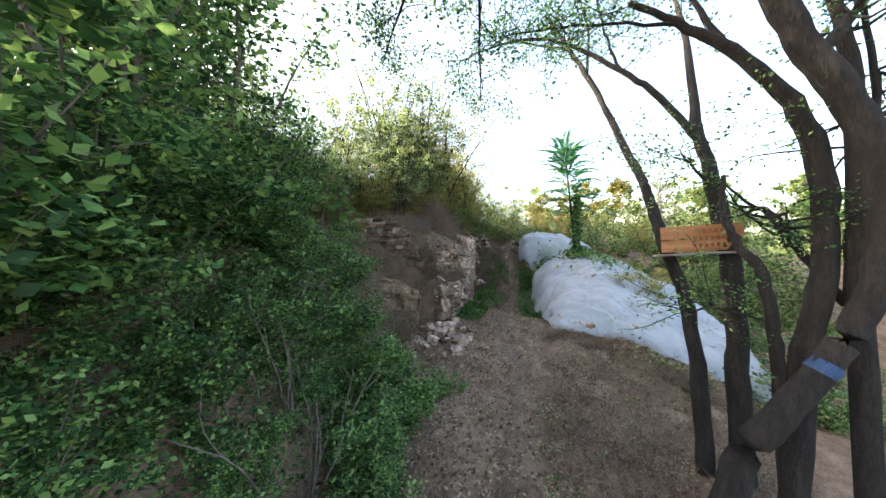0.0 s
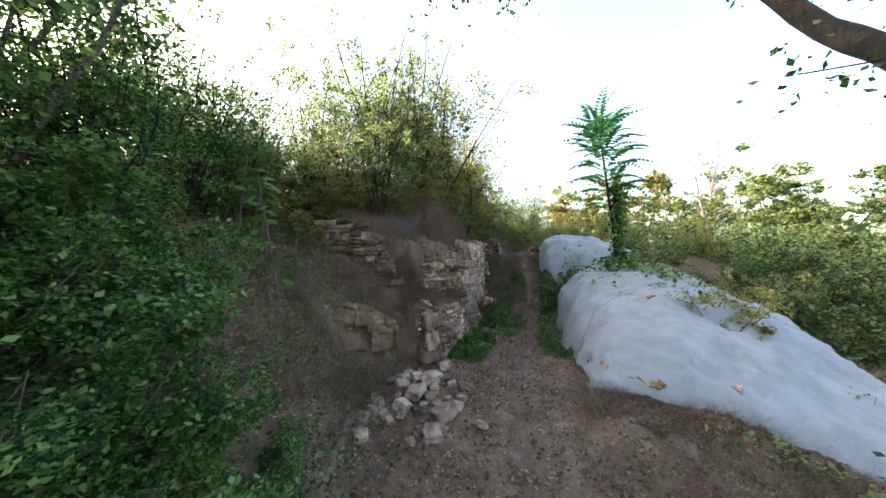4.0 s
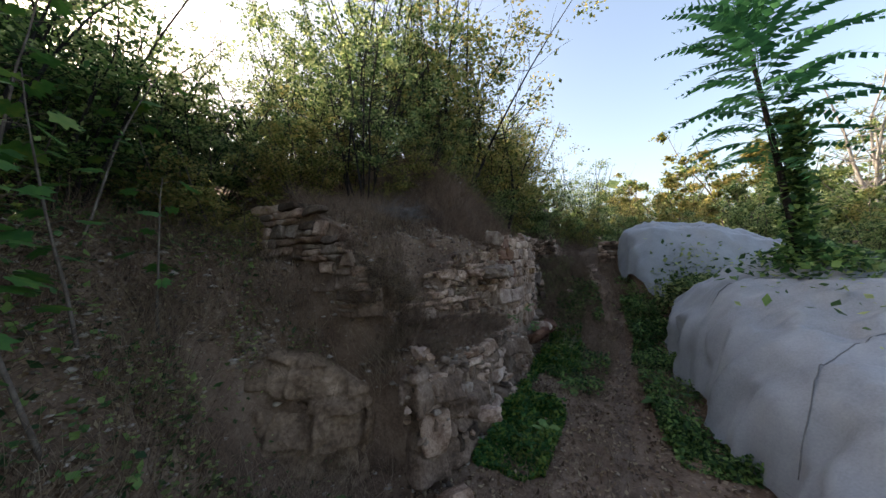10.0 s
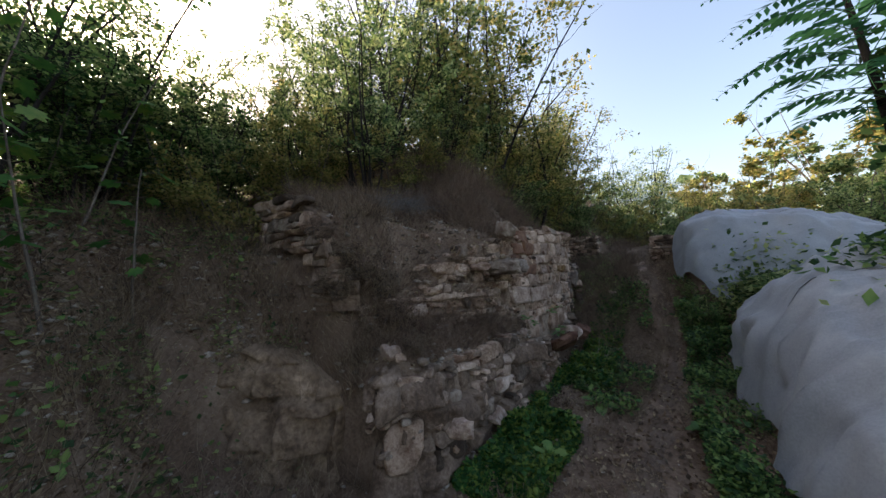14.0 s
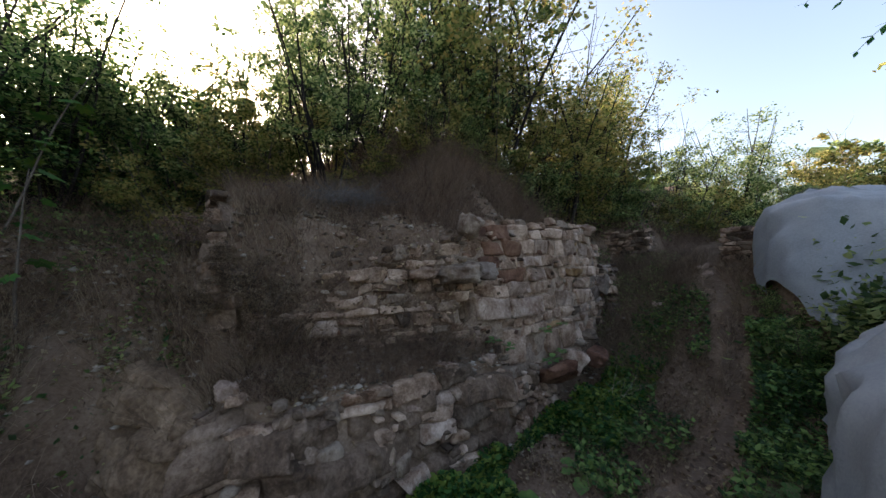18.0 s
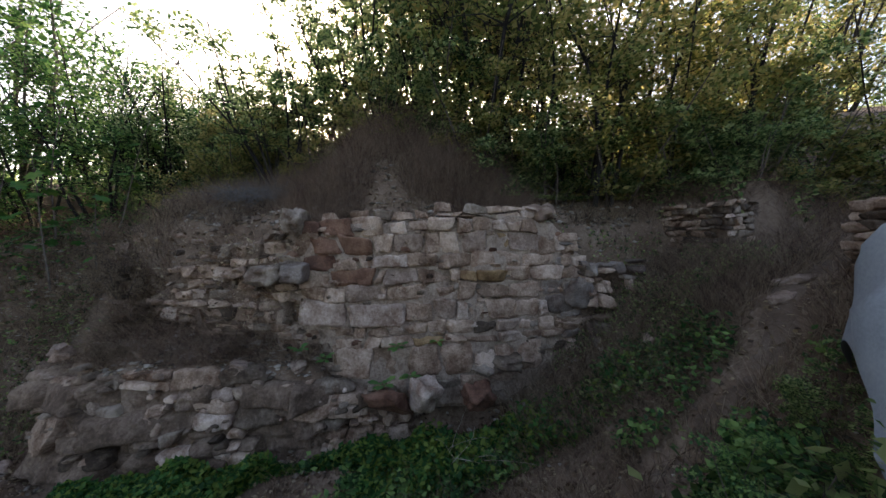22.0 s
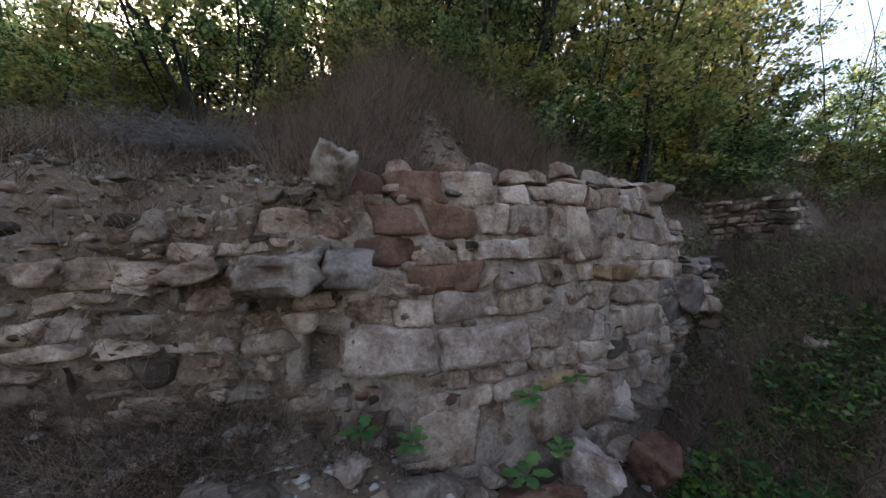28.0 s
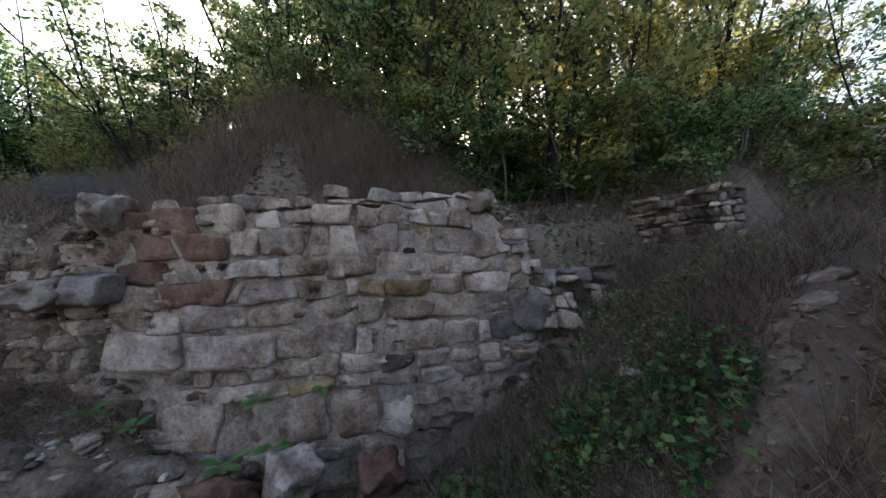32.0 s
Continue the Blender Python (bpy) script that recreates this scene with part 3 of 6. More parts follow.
def masonry(parent, place, u0, u1, bottom, top, heights, widths, seed, mats, shares, skip=.05, proud=.012, split=.25, worn=.09, joint=.007, wobble=.03, holes=(), rough=.011, name="stone"):
    """Rubble walling in uneven courses; neighbours share their slanting joints."""
    rng = np.random.default_rng(seed)
    z, k = min(bottom(q) for q in np.linspace(u0, u1, 9)) - .02, 0
    high = max(top(q) for q in np.linspace(u0, u1, 15))

    def line(n, level, u):
        return level + wobble * float(vnoise(u, n * 3.1, .45, seed)) + .3 * wobble * float(vnoise(u, n * 7.7, .13, seed + 1))
    while z < high:
        h = heights[k % len(heights)] * rng.uniform(.88, 1.12)
        u, slant = u0 - rng.uniform(0, .12), rng.normal(0, .018)
        while u < u1:
            w = rng.uniform(*widths) * (1.25 if h < .1 else 1)
            s2 = rng.normal(0, .022)
            mid, zm = u + w / 2, z + h / 2
            open_ = any(abs(mid - hu) < hw + w / 2 - .02 and abs(zm - hz) < hh for hu, hz, hw, hh in holes)
            if bottom(mid) < zm < top(mid) and rng.random() > skip and not open_:
                c = [(u - slant, line(k, z, u)), (u + w - s2, line(k, z, u + w)), (u + w + s2, line(k + 1, z + h, u + w)), (u + slant, line(k + 1, z + h, u))]
                args = dict(joint=joint * rng.uniform(.6, 1.8), worn=worn, rough=rough, name=name)
                pick = lambda: mats[rng.choice(len(mats), p=shares)]
                out = rng.normal(proud, proud)
                if h > .12 and rng.random() < split:
                    f = rng.uniform(.35, .65)
                    a, b = [(c[0][0] * (1 - f) + c[3][0] * f, c[0][1] * (1 - f) + c[3][1] * f), (c[1][0] * (1 - f) + c[2][0] * f, c[1][1] * (1 - f) + c[2][1] * f)]
                    block(parent, place, [c[0], c[1], b, a], pick(), rng, out, **args)
                    block(parent, place, [a, b, c[2], c[3]], pick(), rng, rng.normal(proud, proud), **args)
                else:
                    block(parent, place, c, pick(), rng, out, **args)
            u, slant = u + w, s2
        z += h
        k += 1


# the main wall, facing the path, with its broken end
WALL = [(-2.62, 14.56), (-2.36, 15.3), (-2.22, 15.9), (-2.07, 16.5), (-1.99, 17.0), (-1.94, 17.9), (-1.96, 18.5), (-2.06, 19.0), (-2.13, 19.45), (-2.28, 19.85)]
wall = holder("masonry_wall")
tagged(wall, "ruined rubble masonry wall of pale limestone blocks with ochre stones", "wall", kind="structure")
W_LONG, w_place, at_y = face_of(WALL, .03, 1.2)


def wall_high(s):
    return float(np.interp(s, [0, .75, 1.4, 2.1, 2.6, 3.5, 4.35, 4.8, 5.2, 5.6], [1.25, 1.6, 2.0, 2.12, 2.2, 2.2, 2.26, 2.18, 1.8, 1.3]))


strip("core", WALL, lambda s: .35, lambda s: wall_high(s) - .03, .6, M_MORTAR, wall, -.003, 240, ((float(at_y(16.57)), 1.3, .085, .1, .56),), .03)
BROKEN = [p for p in WALL if p[1] < 16.4] + [(-2.09, 16.42)]
strip("core", BROKEN, lambda s: .5, lambda s: wall_high(s) - .01, .3, M_CORE, wall, .0, 90, (), .03)
KEY = {"s": M_STONE, "w": M_WHITE, "r": M_RED, "o": M_ORANGE, "g": M_GREY, "b": M_BROWN}


def course(z, h, y, text, proud=.012, seed=0):
    """One course of the main wall: widths in centimetres, each with the letter of its stone; a dot leaves a gap."""
    rng = np.random.default_rng(seed)
    u, slant = float(at_y(y)), 0.

    def level(v, q):
        return v + .03 * float(vnoise(q, round(v, 2) * 9, .33, 5)) + .012 * float(vnoise(q, round(v, 2) * 5, .12, 6)) - .03 * max(0., q - float(at_y(18.3)))
    for word in text.split():
        w, s2 = int(word[1:]) / 100, rng.normal(0, .02)
        if word[0] != ".":
            t = rng.uniform(-.03, .016) * min(1, h / .15)
            c = [(u - slant, level(z, u)), (u + w - s2, level(z, u + w)), (u + w + s2, level(z + h, u + w) + t), (u + slant, level(z + h, u) + t)]
            block(wall, w_place, c, KEY[word[0]], rng, rng.normal(proud, .013), joint=rng.uniform(.003, .008), worn=.08, rough=.014)
        u, slant = u + w, s2


course(.50, .16, 17.1, "s30 s28 .20 b34 s30 s26", .0, 21)
course(.66, .31, 16.98, "s38 s36 s31 s32 s25 s25 s28", .004, 1)
course(.97, .10, 17.0, "s26 s20 s30 o31 s22 s33 w26 s24 s28", .01, 2)
course(1.07, .12, 17.0, "s17 s14 s21 w16 s24 s18 s28 b22 w25 s23 s20 s26", .0, 3)
course(1.19, .23, 16.68, "w47 w54 s27 w24 w12 s18 s32 s27 w11 g30", .02, 4)
course(1.42, .15, 16.68, "s23 s23 w39 s44 .3 s22 s18 s36 s33 .4 g27", .01, 5)
course(1.57, .15, 16.42, "g27 s29 r44 s9 w34 s30 s10 o17 o32 s25 s40 s30", .014, 6)
course(1.72, .16, 16.72, "r32 s22 s13 w34 s30 s12 s21 s25 s28 .2 s36 s24", .008, 7)
course(1.88, .20, 16.62, "s18 r29 r30 s20 w31 s15 s18 w29 o26 w34 s17 w12 s16", .014, 8)
course(2.07, .14, 16.66, "r23 r31 s31 .5 s18 s20 s28 s17 s20 w16 s16 s17", .012, 9)
course(2.20, .09, 16.9, "s14 .12 s20 .6 b16 s22 s15 .8 s24 s19 b20 s26 w18 s14", -.01, 10)
course(2.28, .07, 18.0, "s18 .14 b22 s17 .1 s26 w20 s16", -.03, 11)
# the broken end, where small stones are set in earth
masonry(wall, w_place, .15, float(at_y(16.5)), lambda u: 1.05 + .02 * u, lambda u: wall_high(u) - .03, [.11, .08, .13, .1, .09, .14], (.07, .26), 12, (M_STONE, M_BROWN, M_WHITE, M_ROCK), (.47, .3, .08, .15),
        .12, .012, .3, .12, .009, .035, holes=((float(at_y(16.57)), 1.3, .06, .12),))
masonry(wall, w_place, float(at_y(16.5)), float(at_y(16.7)), lambda u: .8, lambda u: 1.2, [.12, .14], (.1, .2), 14, (M_STONE, M_WHITE), (.7, .3), 0, .004)
masonry(wall, w_place, float(at_y(16.5)), float(at_y(16.7)), lambda u: 1.42, lambda u: 1.58, [.11], (.15, .24), 15, (M_STONE,), (1.,), 0, .03)
masonry(wall, w_place, float(at_y(16.0)), float(at_y(16.98)), lambda u: .62, lambda u: 1.0, [.13, .1, .16], (.1, .3), 16, (M_STONE, M_BROWN), (.6, .4), .3, .0)
# the stone that juts out over the hole, and loose ones on the crest
for n, (x, y, z, size, turn, k, m) in enumerate([(-2.0, 16.42, 1.7, (.36, .34, .17), (.05, -.12, 1.5), 2, M_BROWN), (-1.95, 16.68, 1.72, (.2, .24, .17), (.05, .1, 1.5), 5, M_GREY), (-2.13, 16.05, 1.72, (.2, .16, .08), (.1, -.1, 1.3), 4, M_STONE),
                                                (-2.1, 19.52, 1.4, (.26, .14, .27), (.1, .3, 1.75), 1, M_GREY), (-2.06, 16.64, 2.2, (.2, .24, .22), (.2, .2, 1.5), 5, M_BROWN), (-2.3, 15.85, 1.66, (.16, .14, .07), (0, .1, 1.2), 7, M_WHITE),
                                                (-2.34, 15.5, 1.72, (.18, .14, .1), (.1, 0, 1.1), 3, M_STONE)]):
    stone("stone", (x, y, z), size, turn, wall, (STONES if n == 1 else ROCKS)[k], m)
masonry(wall, w_place, float(at_y(19.35)), W_LONG, lambda u: .8, lambda u: wall_high(u) + .02, [.12, .1, .15, .09], (.1, .26), 13, (M_STONE, M_GREY, M_BROWN), (.5, .3, .2), .08, .012, worn=.25)

# fallen and half-buried stones where the wall runs out into the slope
END = [(-2.06, 19.6), (-2.12, 20.0), (-2.2, 20.4)]
E_LONG, e_place, _ = face_of(END, .25, 1.4)
strip("core", END, lambda s: .7, lambda s: 1.72 - .1 * s, .3, M_CORE, wall, -.01, 40, (), .25)
masonry(wall, e_place, 0, E_LONG, lambda u: .85, lambda u: 1.75 - .12 * u, [.1, .13, .08, .12], (.07, .24), 17, (M_STONE, M_GREY, M_BROWN), (.45, .35, .2), .28, .01, .3, .3, .01, .05, rough=.02)

# small stones pressed into the joints
crng = np.random.default_rng(19)
for i in range(150):
    y, z = crng.uniform(15.2, 19.4), crng.uniform(1.0, 2.15)
    q = crng.uniform(.02, .05)
    block(wall, w_place, [(float(at_y(y)) - q * 1.3, z - q * .6), (float(at_y(y)) + q * 1.3, z - q * .5), (float(at_y(y)) + q, z + q * .5), (float(at_y(y)) - q, z + q * .6)], (M_STONE, M_BROWN, M_WHITE, M_RED)[crng.choice(4, p=(.45, .35, .1, .1))], crng, .006, .0, .4, .006, .05, "chink_stone")

# dry-stone patch higher up the slope
PATCH = [(-5.1, 14.4), (-4.1, 14.44), (-2.95, 14.46)]
patch = holder("drystone_wall")
tagged(patch, "weathered dry-stone wall remnant set into the bank", "wall", kind="structure")
P_LONG, p_place, _ = face_of(PATCH, .1, 1.9)
patch_low, patch_high = lambda s: float(np.interp(s, [0, .5, 1.3, 2.2], [2.3, 2.08, 1.95, 1.85])), lambda s: float(np.interp(s, [0, .25, .6, 1.4, 1.9, 2.2], [2.5, 2.64, 2.74, 2.66, 2.42, 2.2]))
strip("core", PATCH, lambda s: 1.6, lambda s: patch_high(s) - .04, .3, M_CORE, patch, .02, 60, (), .1)
masonry(patch, p_place, 0, P_LONG, patch_low, patch_high, [.1, .085, .13, .09, .15, .08], (.12, .36), 21, (M_STONE, M_BROWN), (.5, .5), .05, .014, .3, .14, .006, .03)
UPC = [(-3.0, 14.38), (-2.74, 14.41), (-2.56, 14.6)]
U_LONG, u_place, _ = face_of(UPC)
strip("core", UPC, lambda s: 1.35, lambda s: 1.92 - .5 * max(0., s - .25), .3, M_CORE, patch, .02, 30, (), 0)
masonry(patch, u_place, 0, U_LONG, lambda u: 1.42 + .5 * max(0., u - .25), lambda u: 1.96 - .5 * max(0., u - .25), [.13, .1, .16, .09], (.14, .34), 22, (M_STONE, M_BROWN, M_ROCK), (.3, .45, .25), .15, .0, .2, .12, .006, .03)
# far walls either side of the path
FAR_L = [(-2.75, 20.9), (-2.2, 21.05), (-1.95, 21.08), (-1.92, 21.34)]
far_wall = holder("drystone_wall")
tagged(far_wall, "low dry-stone wall of thin brown slabs beside the path", "wall", kind="structure")
F_LONG, f_place, _ = face_of(FAR_L, .05, 1.9)
strip("core", FAR_L, lambda s: 1.3, lambda s: 2.34, .3, M_CORE, far_wall, .02, 40, (), .05)
masonry(far_wall, f_place, 0, F_LONG, lambda u: 1.62, lambda u: 2.36 + .09 * float(vnoise(u, 0, .2, 3)), [.075, .055, .09, .06, .07], (.05, .13), 31, (M_STONE, M_BROWN), (.35, .65), .06, .01, 0, .18, .005, .015)
FAR_R = [(-.88, 21.2), (-.86, 20.86), (-.2, 20.78)]
right_wall = holder("drystone_wall")
tagged(right_wall, "short dry-stone wall of flat slabs at the foot of the heap", "wall", kind="structure")
R_LONG, r_place, _ = face_of(FAR_R)
strip("core", FAR_R, lambda s: 1.0, lambda s: 2.17, .2, M_CORE, right_wall, .02, 30, (), 0)
masonry(right_wall, r_place, 0, R_LONG, lambda u: 1.6, lambda u: 2.2, [.075, .055, .09, .06], (.09, .26), 33, (M_STONE, M_BROWN), (.5, .5), .03, .012, 0, .16, .005, .012)

# rock outcrop under the wall and the bare buttress in front of it
cliff = holder("rock_outcrop")
tagged(cliff, "broken pale limestone outcrop with rough ledges", "rock", kind="structure")
LOW = [(-3.6, 13.4), (-3.1, 13.68), (-2.66, 13.96), (-2.3, 14.22)]
LOW_R = [(-2.2, 14.24), (-1.94, 14.3), (-1.8, 14.68), (-1.77, 15.2), (-1.75, 16.0), (-1.76, 16.8), (-1.78, 17.4), (-1.86, 18.0)]


def crag(pts, bottom, top, batter, seed, strata, widths, proud=.07, back=.0, roll=.5, mat=M_ROCK, step=.024):
    """A weathered rock face in one piece: uneven beds split by joints, each block at its own depth, and a rounded crest."""
    rng = np.random.default_rng(seed)
    total = length(pts)
    n, k = int(total / step), int(1.35 / step)
    P = np.array([along(pts, total * i / (n - 1)) for i in range(n)])
    an = np.convolve(np.pad(P[:, 2], 12, mode="edge"), np.ones(25) / 25, "valid")
    s = np.linspace(0, total, n)[:, None] + 0 * np.arange(k)[None]
    v = np.linspace(0, 1, k)[None] + 0 * s
    lo, hi = np.array([bottom(q) for q in s[:, 0]])[:, None], np.array([top(q) for q in s[:, 0]])[:, None]
    z = lo + (hi - lo) * v
    bed = z + .05 * fbm(s, z, .9, 3, seed) + .03 * s
    edges = np.cumsum([rng.uniform(*strata) for _ in range(40)]) + float(bed.min()) - .05
    row = np.searchsorted(edges, bed)
    gap = np.minimum(np.abs(bed - edges[np.clip(row, 0, 39)]), np.abs(bed - edges[np.clip(row - 1, 0, 39)]))
    off = np.zeros_like(z)
    for r in range(row.min(), row.max() + 1):
        m = row == r
        cuts = np.cumsum(rng.uniform(*widths, 60)) - rng.uniform(0, widths[1])
        ss = s + .03 * fbm(z, s, .2, 2, seed + r)
        c = np.clip(np.searchsorted(cuts, ss), 1, 59)
        gap = np.where(m, np.minimum(gap, np.minimum(np.abs(ss - cuts[c]), np.abs(ss - cuts[c - 1]))), gap)
        lift, tip, yaw = rng.normal(0, proud, 60), rng.normal(0, .25, 60), rng.normal(0, .22, 60)
        off = np.where(m, lift[c] + rng.normal(0, proud * .4) + tip[c] * (bed - edges[min(r, 39)]) + yaw[c] * (ss - cuts[c] + .1), off)
    off = off - .06 * np.exp(-(gap / .016) ** 2) * (.4 + .6 * (vnoise(s, z, .2, seed) > -.2))
    off = off + .05 * fbm(s, z, .35, 4, seed + 1) + .012 * vnoise(s, z, .05, seed + 2)
    crest = np.clip((v - .86) / .14, 0, 1)
    off = off * (1 - crest * .6) - back - batter * (z - lo) - roll * crest ** 2
    x, y = P[:, :1] + np.sin(an)[:, None] * off, P[:, 1:2] - np.cos(an)[:, None] * off
    z = z - .22 * crest ** 2
    ends = np.minimum(s, total - s)
    x = x - np.sin(an)[:, None] * .25 * np.exp(-(ends / .12) ** 2)
    y = y + np.cos(an)[:, None] * .25 * np.exp(-(ends / .12) ** 2)
    i = np.arange(n * k).reshape(n, k)
    return piece("rock_face", mesh_np("rock_face", np.stack([x, y, z], -1).reshape(-1, 3), np.stack([i[:-1, :-1], i[1:, :-1], i[1:, 1:], i[:-1, 1:]], -1).reshape(-1, 4)), mat, cliff, smooth=False)


def low_top(s):
    return float(np.interp(s, [0, .2, .4, .8, 1.3, 2.1, 2.9, 3.6, 4.2], [.8, 1.04, 1.08, 1.0, .95, .9, .82, .64, .5]))


crag(LOW, lambda s: -.25, lambda s: float(np.interp(s, [0, .4, .8, 1.3], [.95, 1.22, 1.16, .85])), .3, 40, (.1, .34), (.2, .6), .09, -.02, .55, M_BANK, .02)
crag(LOW_R, lambda s: -.25, low_top, .17, 41, (.1, .28), (.15, .5), .05, -.01, .34, M_CORE)
L_LONG, l_place, _ = face_of(LOW_R, .18, .3)
# beds of the bare rock that still lie in place, worn and half covered with earth
masonry(cliff, l_place, .1, .8, lambda u: .3 + .3 * float(vnoise(u, 1, .3, 4)), lambda u: low_top(u) - .1 + .1 * float(vnoise(u, 0, .25, 9)), [.24, .14, .2, .1], (.14, .42), 51, (M_STONE, M_ROCK), (.6, .4), .22, .0, .35, .3, .004, .07, rough=.03)
masonry(cliff, l_place, .8, L_LONG - .5, lambda u: .1, lambda u: low_top(u) - .12 + .1 * float(vnoise(u, 0, .3, 9)), [.2, .12, .24, .09], (.1, .44), 53, (M_STONE, M_WHITE, M_BROWN, M_ROCK), (.6, .06, .18, .16), .2, .0, .35, .11, .005, .05, rough=.026)
lrng = np.random.default_rng(29)
for i in range(90):
    q = lrng.uniform(.018, .05)
    u = lrng.uniform(.05, L_LONG - .3)
    z = lrng.uniform(.15, low_top(u) - .04)
    block(cliff, l_place, [(u - q * 1.3, z - q * .6), (u + q * 1.3, z - q * .5), (u + q, z + q * .6), (u - q, z + q * .7)], (M_STONE, M_BROWN, M_WHITE, M_ROCK)[lrng.choice(4, p=(.45, .25, .1, .2))], lrng, .02, .0, .4, .01, .08, "chink_stone")
STEP = [(-1.98, 17.7), (-1.9, 18.4), (-2.1, 19.2), (-2.2, 19.9), (-2.1, 20.4)]
laid(cliff, STEP, lambda s: .25 + .1 * s, lambda s: .7 + .25 * s, [.13, .1], (.14, .3), .3, .1, 45, .75, .15, (M_STONE, M_BROWN), (.5, .5), ROCKS, out=.06)

# withered stalks and leaves caught on the broken face
frng0 = np.random.default_rng(23)
fy, fz = frng0.uniform(14.7, 16.75, 1500), frng0.uniform(1.0, 2.15, 1500)
fx = np.interp(fy, [p[1] for p in WALL], [p[0] for p in WALL]) + .02

# ---------------------------------------------------------------- loose stones


def rock(at, size, mat, label, seed, group="", flat=.7, sink=.25, z=None):
    rng = np.random.default_rng(seed)
    me = in_mat((STONES if "heap" in group else ROCKS)[seed % 8], mat)
    ob = new("rock", me)
    ob.scale = (size * rng.uniform(.85, 1.2), size * rng.uniform(.7, 1), size * flat)
    ob.rotation_euler = (rng.normal(0, .25), rng.normal(0, .25), rng.uniform(0, 6.3))
    ob.location = (at[0], at[1], (g(*at) if z is None else z) + size * flat * (.5 - sink))
    return tagged(ob, label, "rock", group)


prng = np.random.default_rng(77)
pile = []
for i in range(44):
    for _ in range(60):
        x, y = -1.58 + prng.normal(0, .4), 13.22 + prng.normal(0, .28)
        if all(math.hypot(x - a, y - b) > .15 for a, b, _ in pile) and -2.2 < x < -.9:
            break
    lift = max(0, .2 - .45 * math.hypot(x + 1.75, y - 13.4)) * prng.uniform(.5, 1.3)
    pile.append((x, y, lift))
    rock((x, y), prng.uniform(.08, .17) + .12 * prng.random() ** 4, (M_WHITE, M_STONE, M_BROWN)[prng.choice(3, p=(.45, .4, .15))], "broken pale limestone piece in a small heap", 200 + i, "stones in the heap", .7, .3, g(x, y) + lift)
rock((-1.7, 17.86), .3, M_WHITE, "large pale boulder at the foot of the wall", 301, flat=.8, z=.56)
rock((-1.7, 17.55), .34, M_RED, "flat brown stone at the foot of the wall", 302, flat=.4, z=.52)
rock((-1.66, 18.35), .26, M_RED, "rounded brown stone in the weeds", 303, flat=.7, z=.52)
rock((-1.92, 16.16), .15, M_WHITE, "white stone lying on the ledge", 304, z=g(-1.92, 16.16))
rock((-1.93, 16.68), .12, M_WHITE, "small pale stone on the ledge", 305, z=g(-1.93, 16.68))
rock((-1.82, 16.95), .12, M_WHITE, "small pale stone by the ledge", 306, z=g(-1.82, 16.95))
rock((-1.44, 19.88), .16, M_WHITE, "white stone in the grass beside the path", 307)
rock((-1.08, 20.74), .22, M_WHITE, "worn pale stone step in the path", 308, flat=.4, sink=.5)
rock((-.98, 20.5), .16, M_WHITE, "worn pale stone step in the path", 309, flat=.4, sink=.5)
rock((-2.06, 14.52), .12, M_WHITE, "pale stone resting on the outcrop", 310, flat=.9, z=1.02)
rock((-1.4, 14.58), .16, M_WHITE, "pale stone on the slope", 312, z=.55)
rock((-2.16, 19.15), .22, M_WHITE, "pale stone on top of the wall", 313, z=2.22)
rock((-2.3, 18.6), .2, M_STONE, "loose stone on top of the wall", 314, z=2.15)
rock((-.55, 12.9), .12, M_STONE, "small stone on the path", 315)
for i, (x, y, s) in enumerate([(1.83, 15.81, .17), (.98, 14.42, .14), (1.58, 14.2, .2), (1.44, 14.22, .15), (1.3, 14.26, .12), (2.5, 14.3, .13)]):
    rock((x, y), s, M_ORANGE if i % 2 == 0 else M_STONE, "brown stone weighing down the white sheet", 330 + i, "stones on the sheet", .6, .2, float(mound_top(np.array([x]), np.array([y]))[0]) + .03)


def scatter(name, n, seed, box, size, mat, label, keep, flat=.6, lift=0.):
    """Many small stones as one object."""
    rng = np.random.default_rng(seed)
    x, y = rng.uniform(box[0], box[1], n * 3), rng.uniform(box[2], box[3], n * 3)
    bare = (np.abs(line_dist(x, y, LOW)[0]) < .3) & (y > 13.3) & (y < 14.3) & (rng.random(len(x)) < .9)
    ok = keep(x, y, rng) & ~bare
    x, y = x[ok][:n], y[ok][:n]
    z = ground_z(x, y) + lift
    base = np.array([(1, 0, 0), (.3, .9, .1), (-.8, .55, -.1), (-.8, -.6, .1), (.35, -.9, 0), (.1, .1, .8), (0, -.1, -.7)])
    tri = np.array([(0, 1, 5), (1, 2, 5), (2, 3, 5), (3, 4, 5), (4, 0, 5), (1, 0, 6), (2, 1, 6), (3, 2, 6), (4, 3, 6), (0, 4, 6)])
    m = len(x)
    s = size[0] + (size[1] - size[0]) * rng.random(m) ** 3
    a = rng.uniform(0, 6.3, m)
    P = base[None] * (1 + rng.normal(0, .2, (m, 7, 3))) * s[:, None, None] * [.5, .5, .5 * flat]
    c, sn = np.cos(a)[:, None], np.sin(a)[:, None]
    V = np.stack([P[..., 0] * c - P[..., 1] * sn + x[:, None], P[..., 0] * sn + P[..., 1] * c + y[:, None], P[..., 2] + z[:, None]], -1).reshape(-1, 3)
    F = (tri[None] + np.arange(m)[:, None, None] * 7).reshape(-1, 3)
    return tagged(piece(name, mesh_np(name, V, F), mat), label, name.replace("_", " "), kind="stuff")


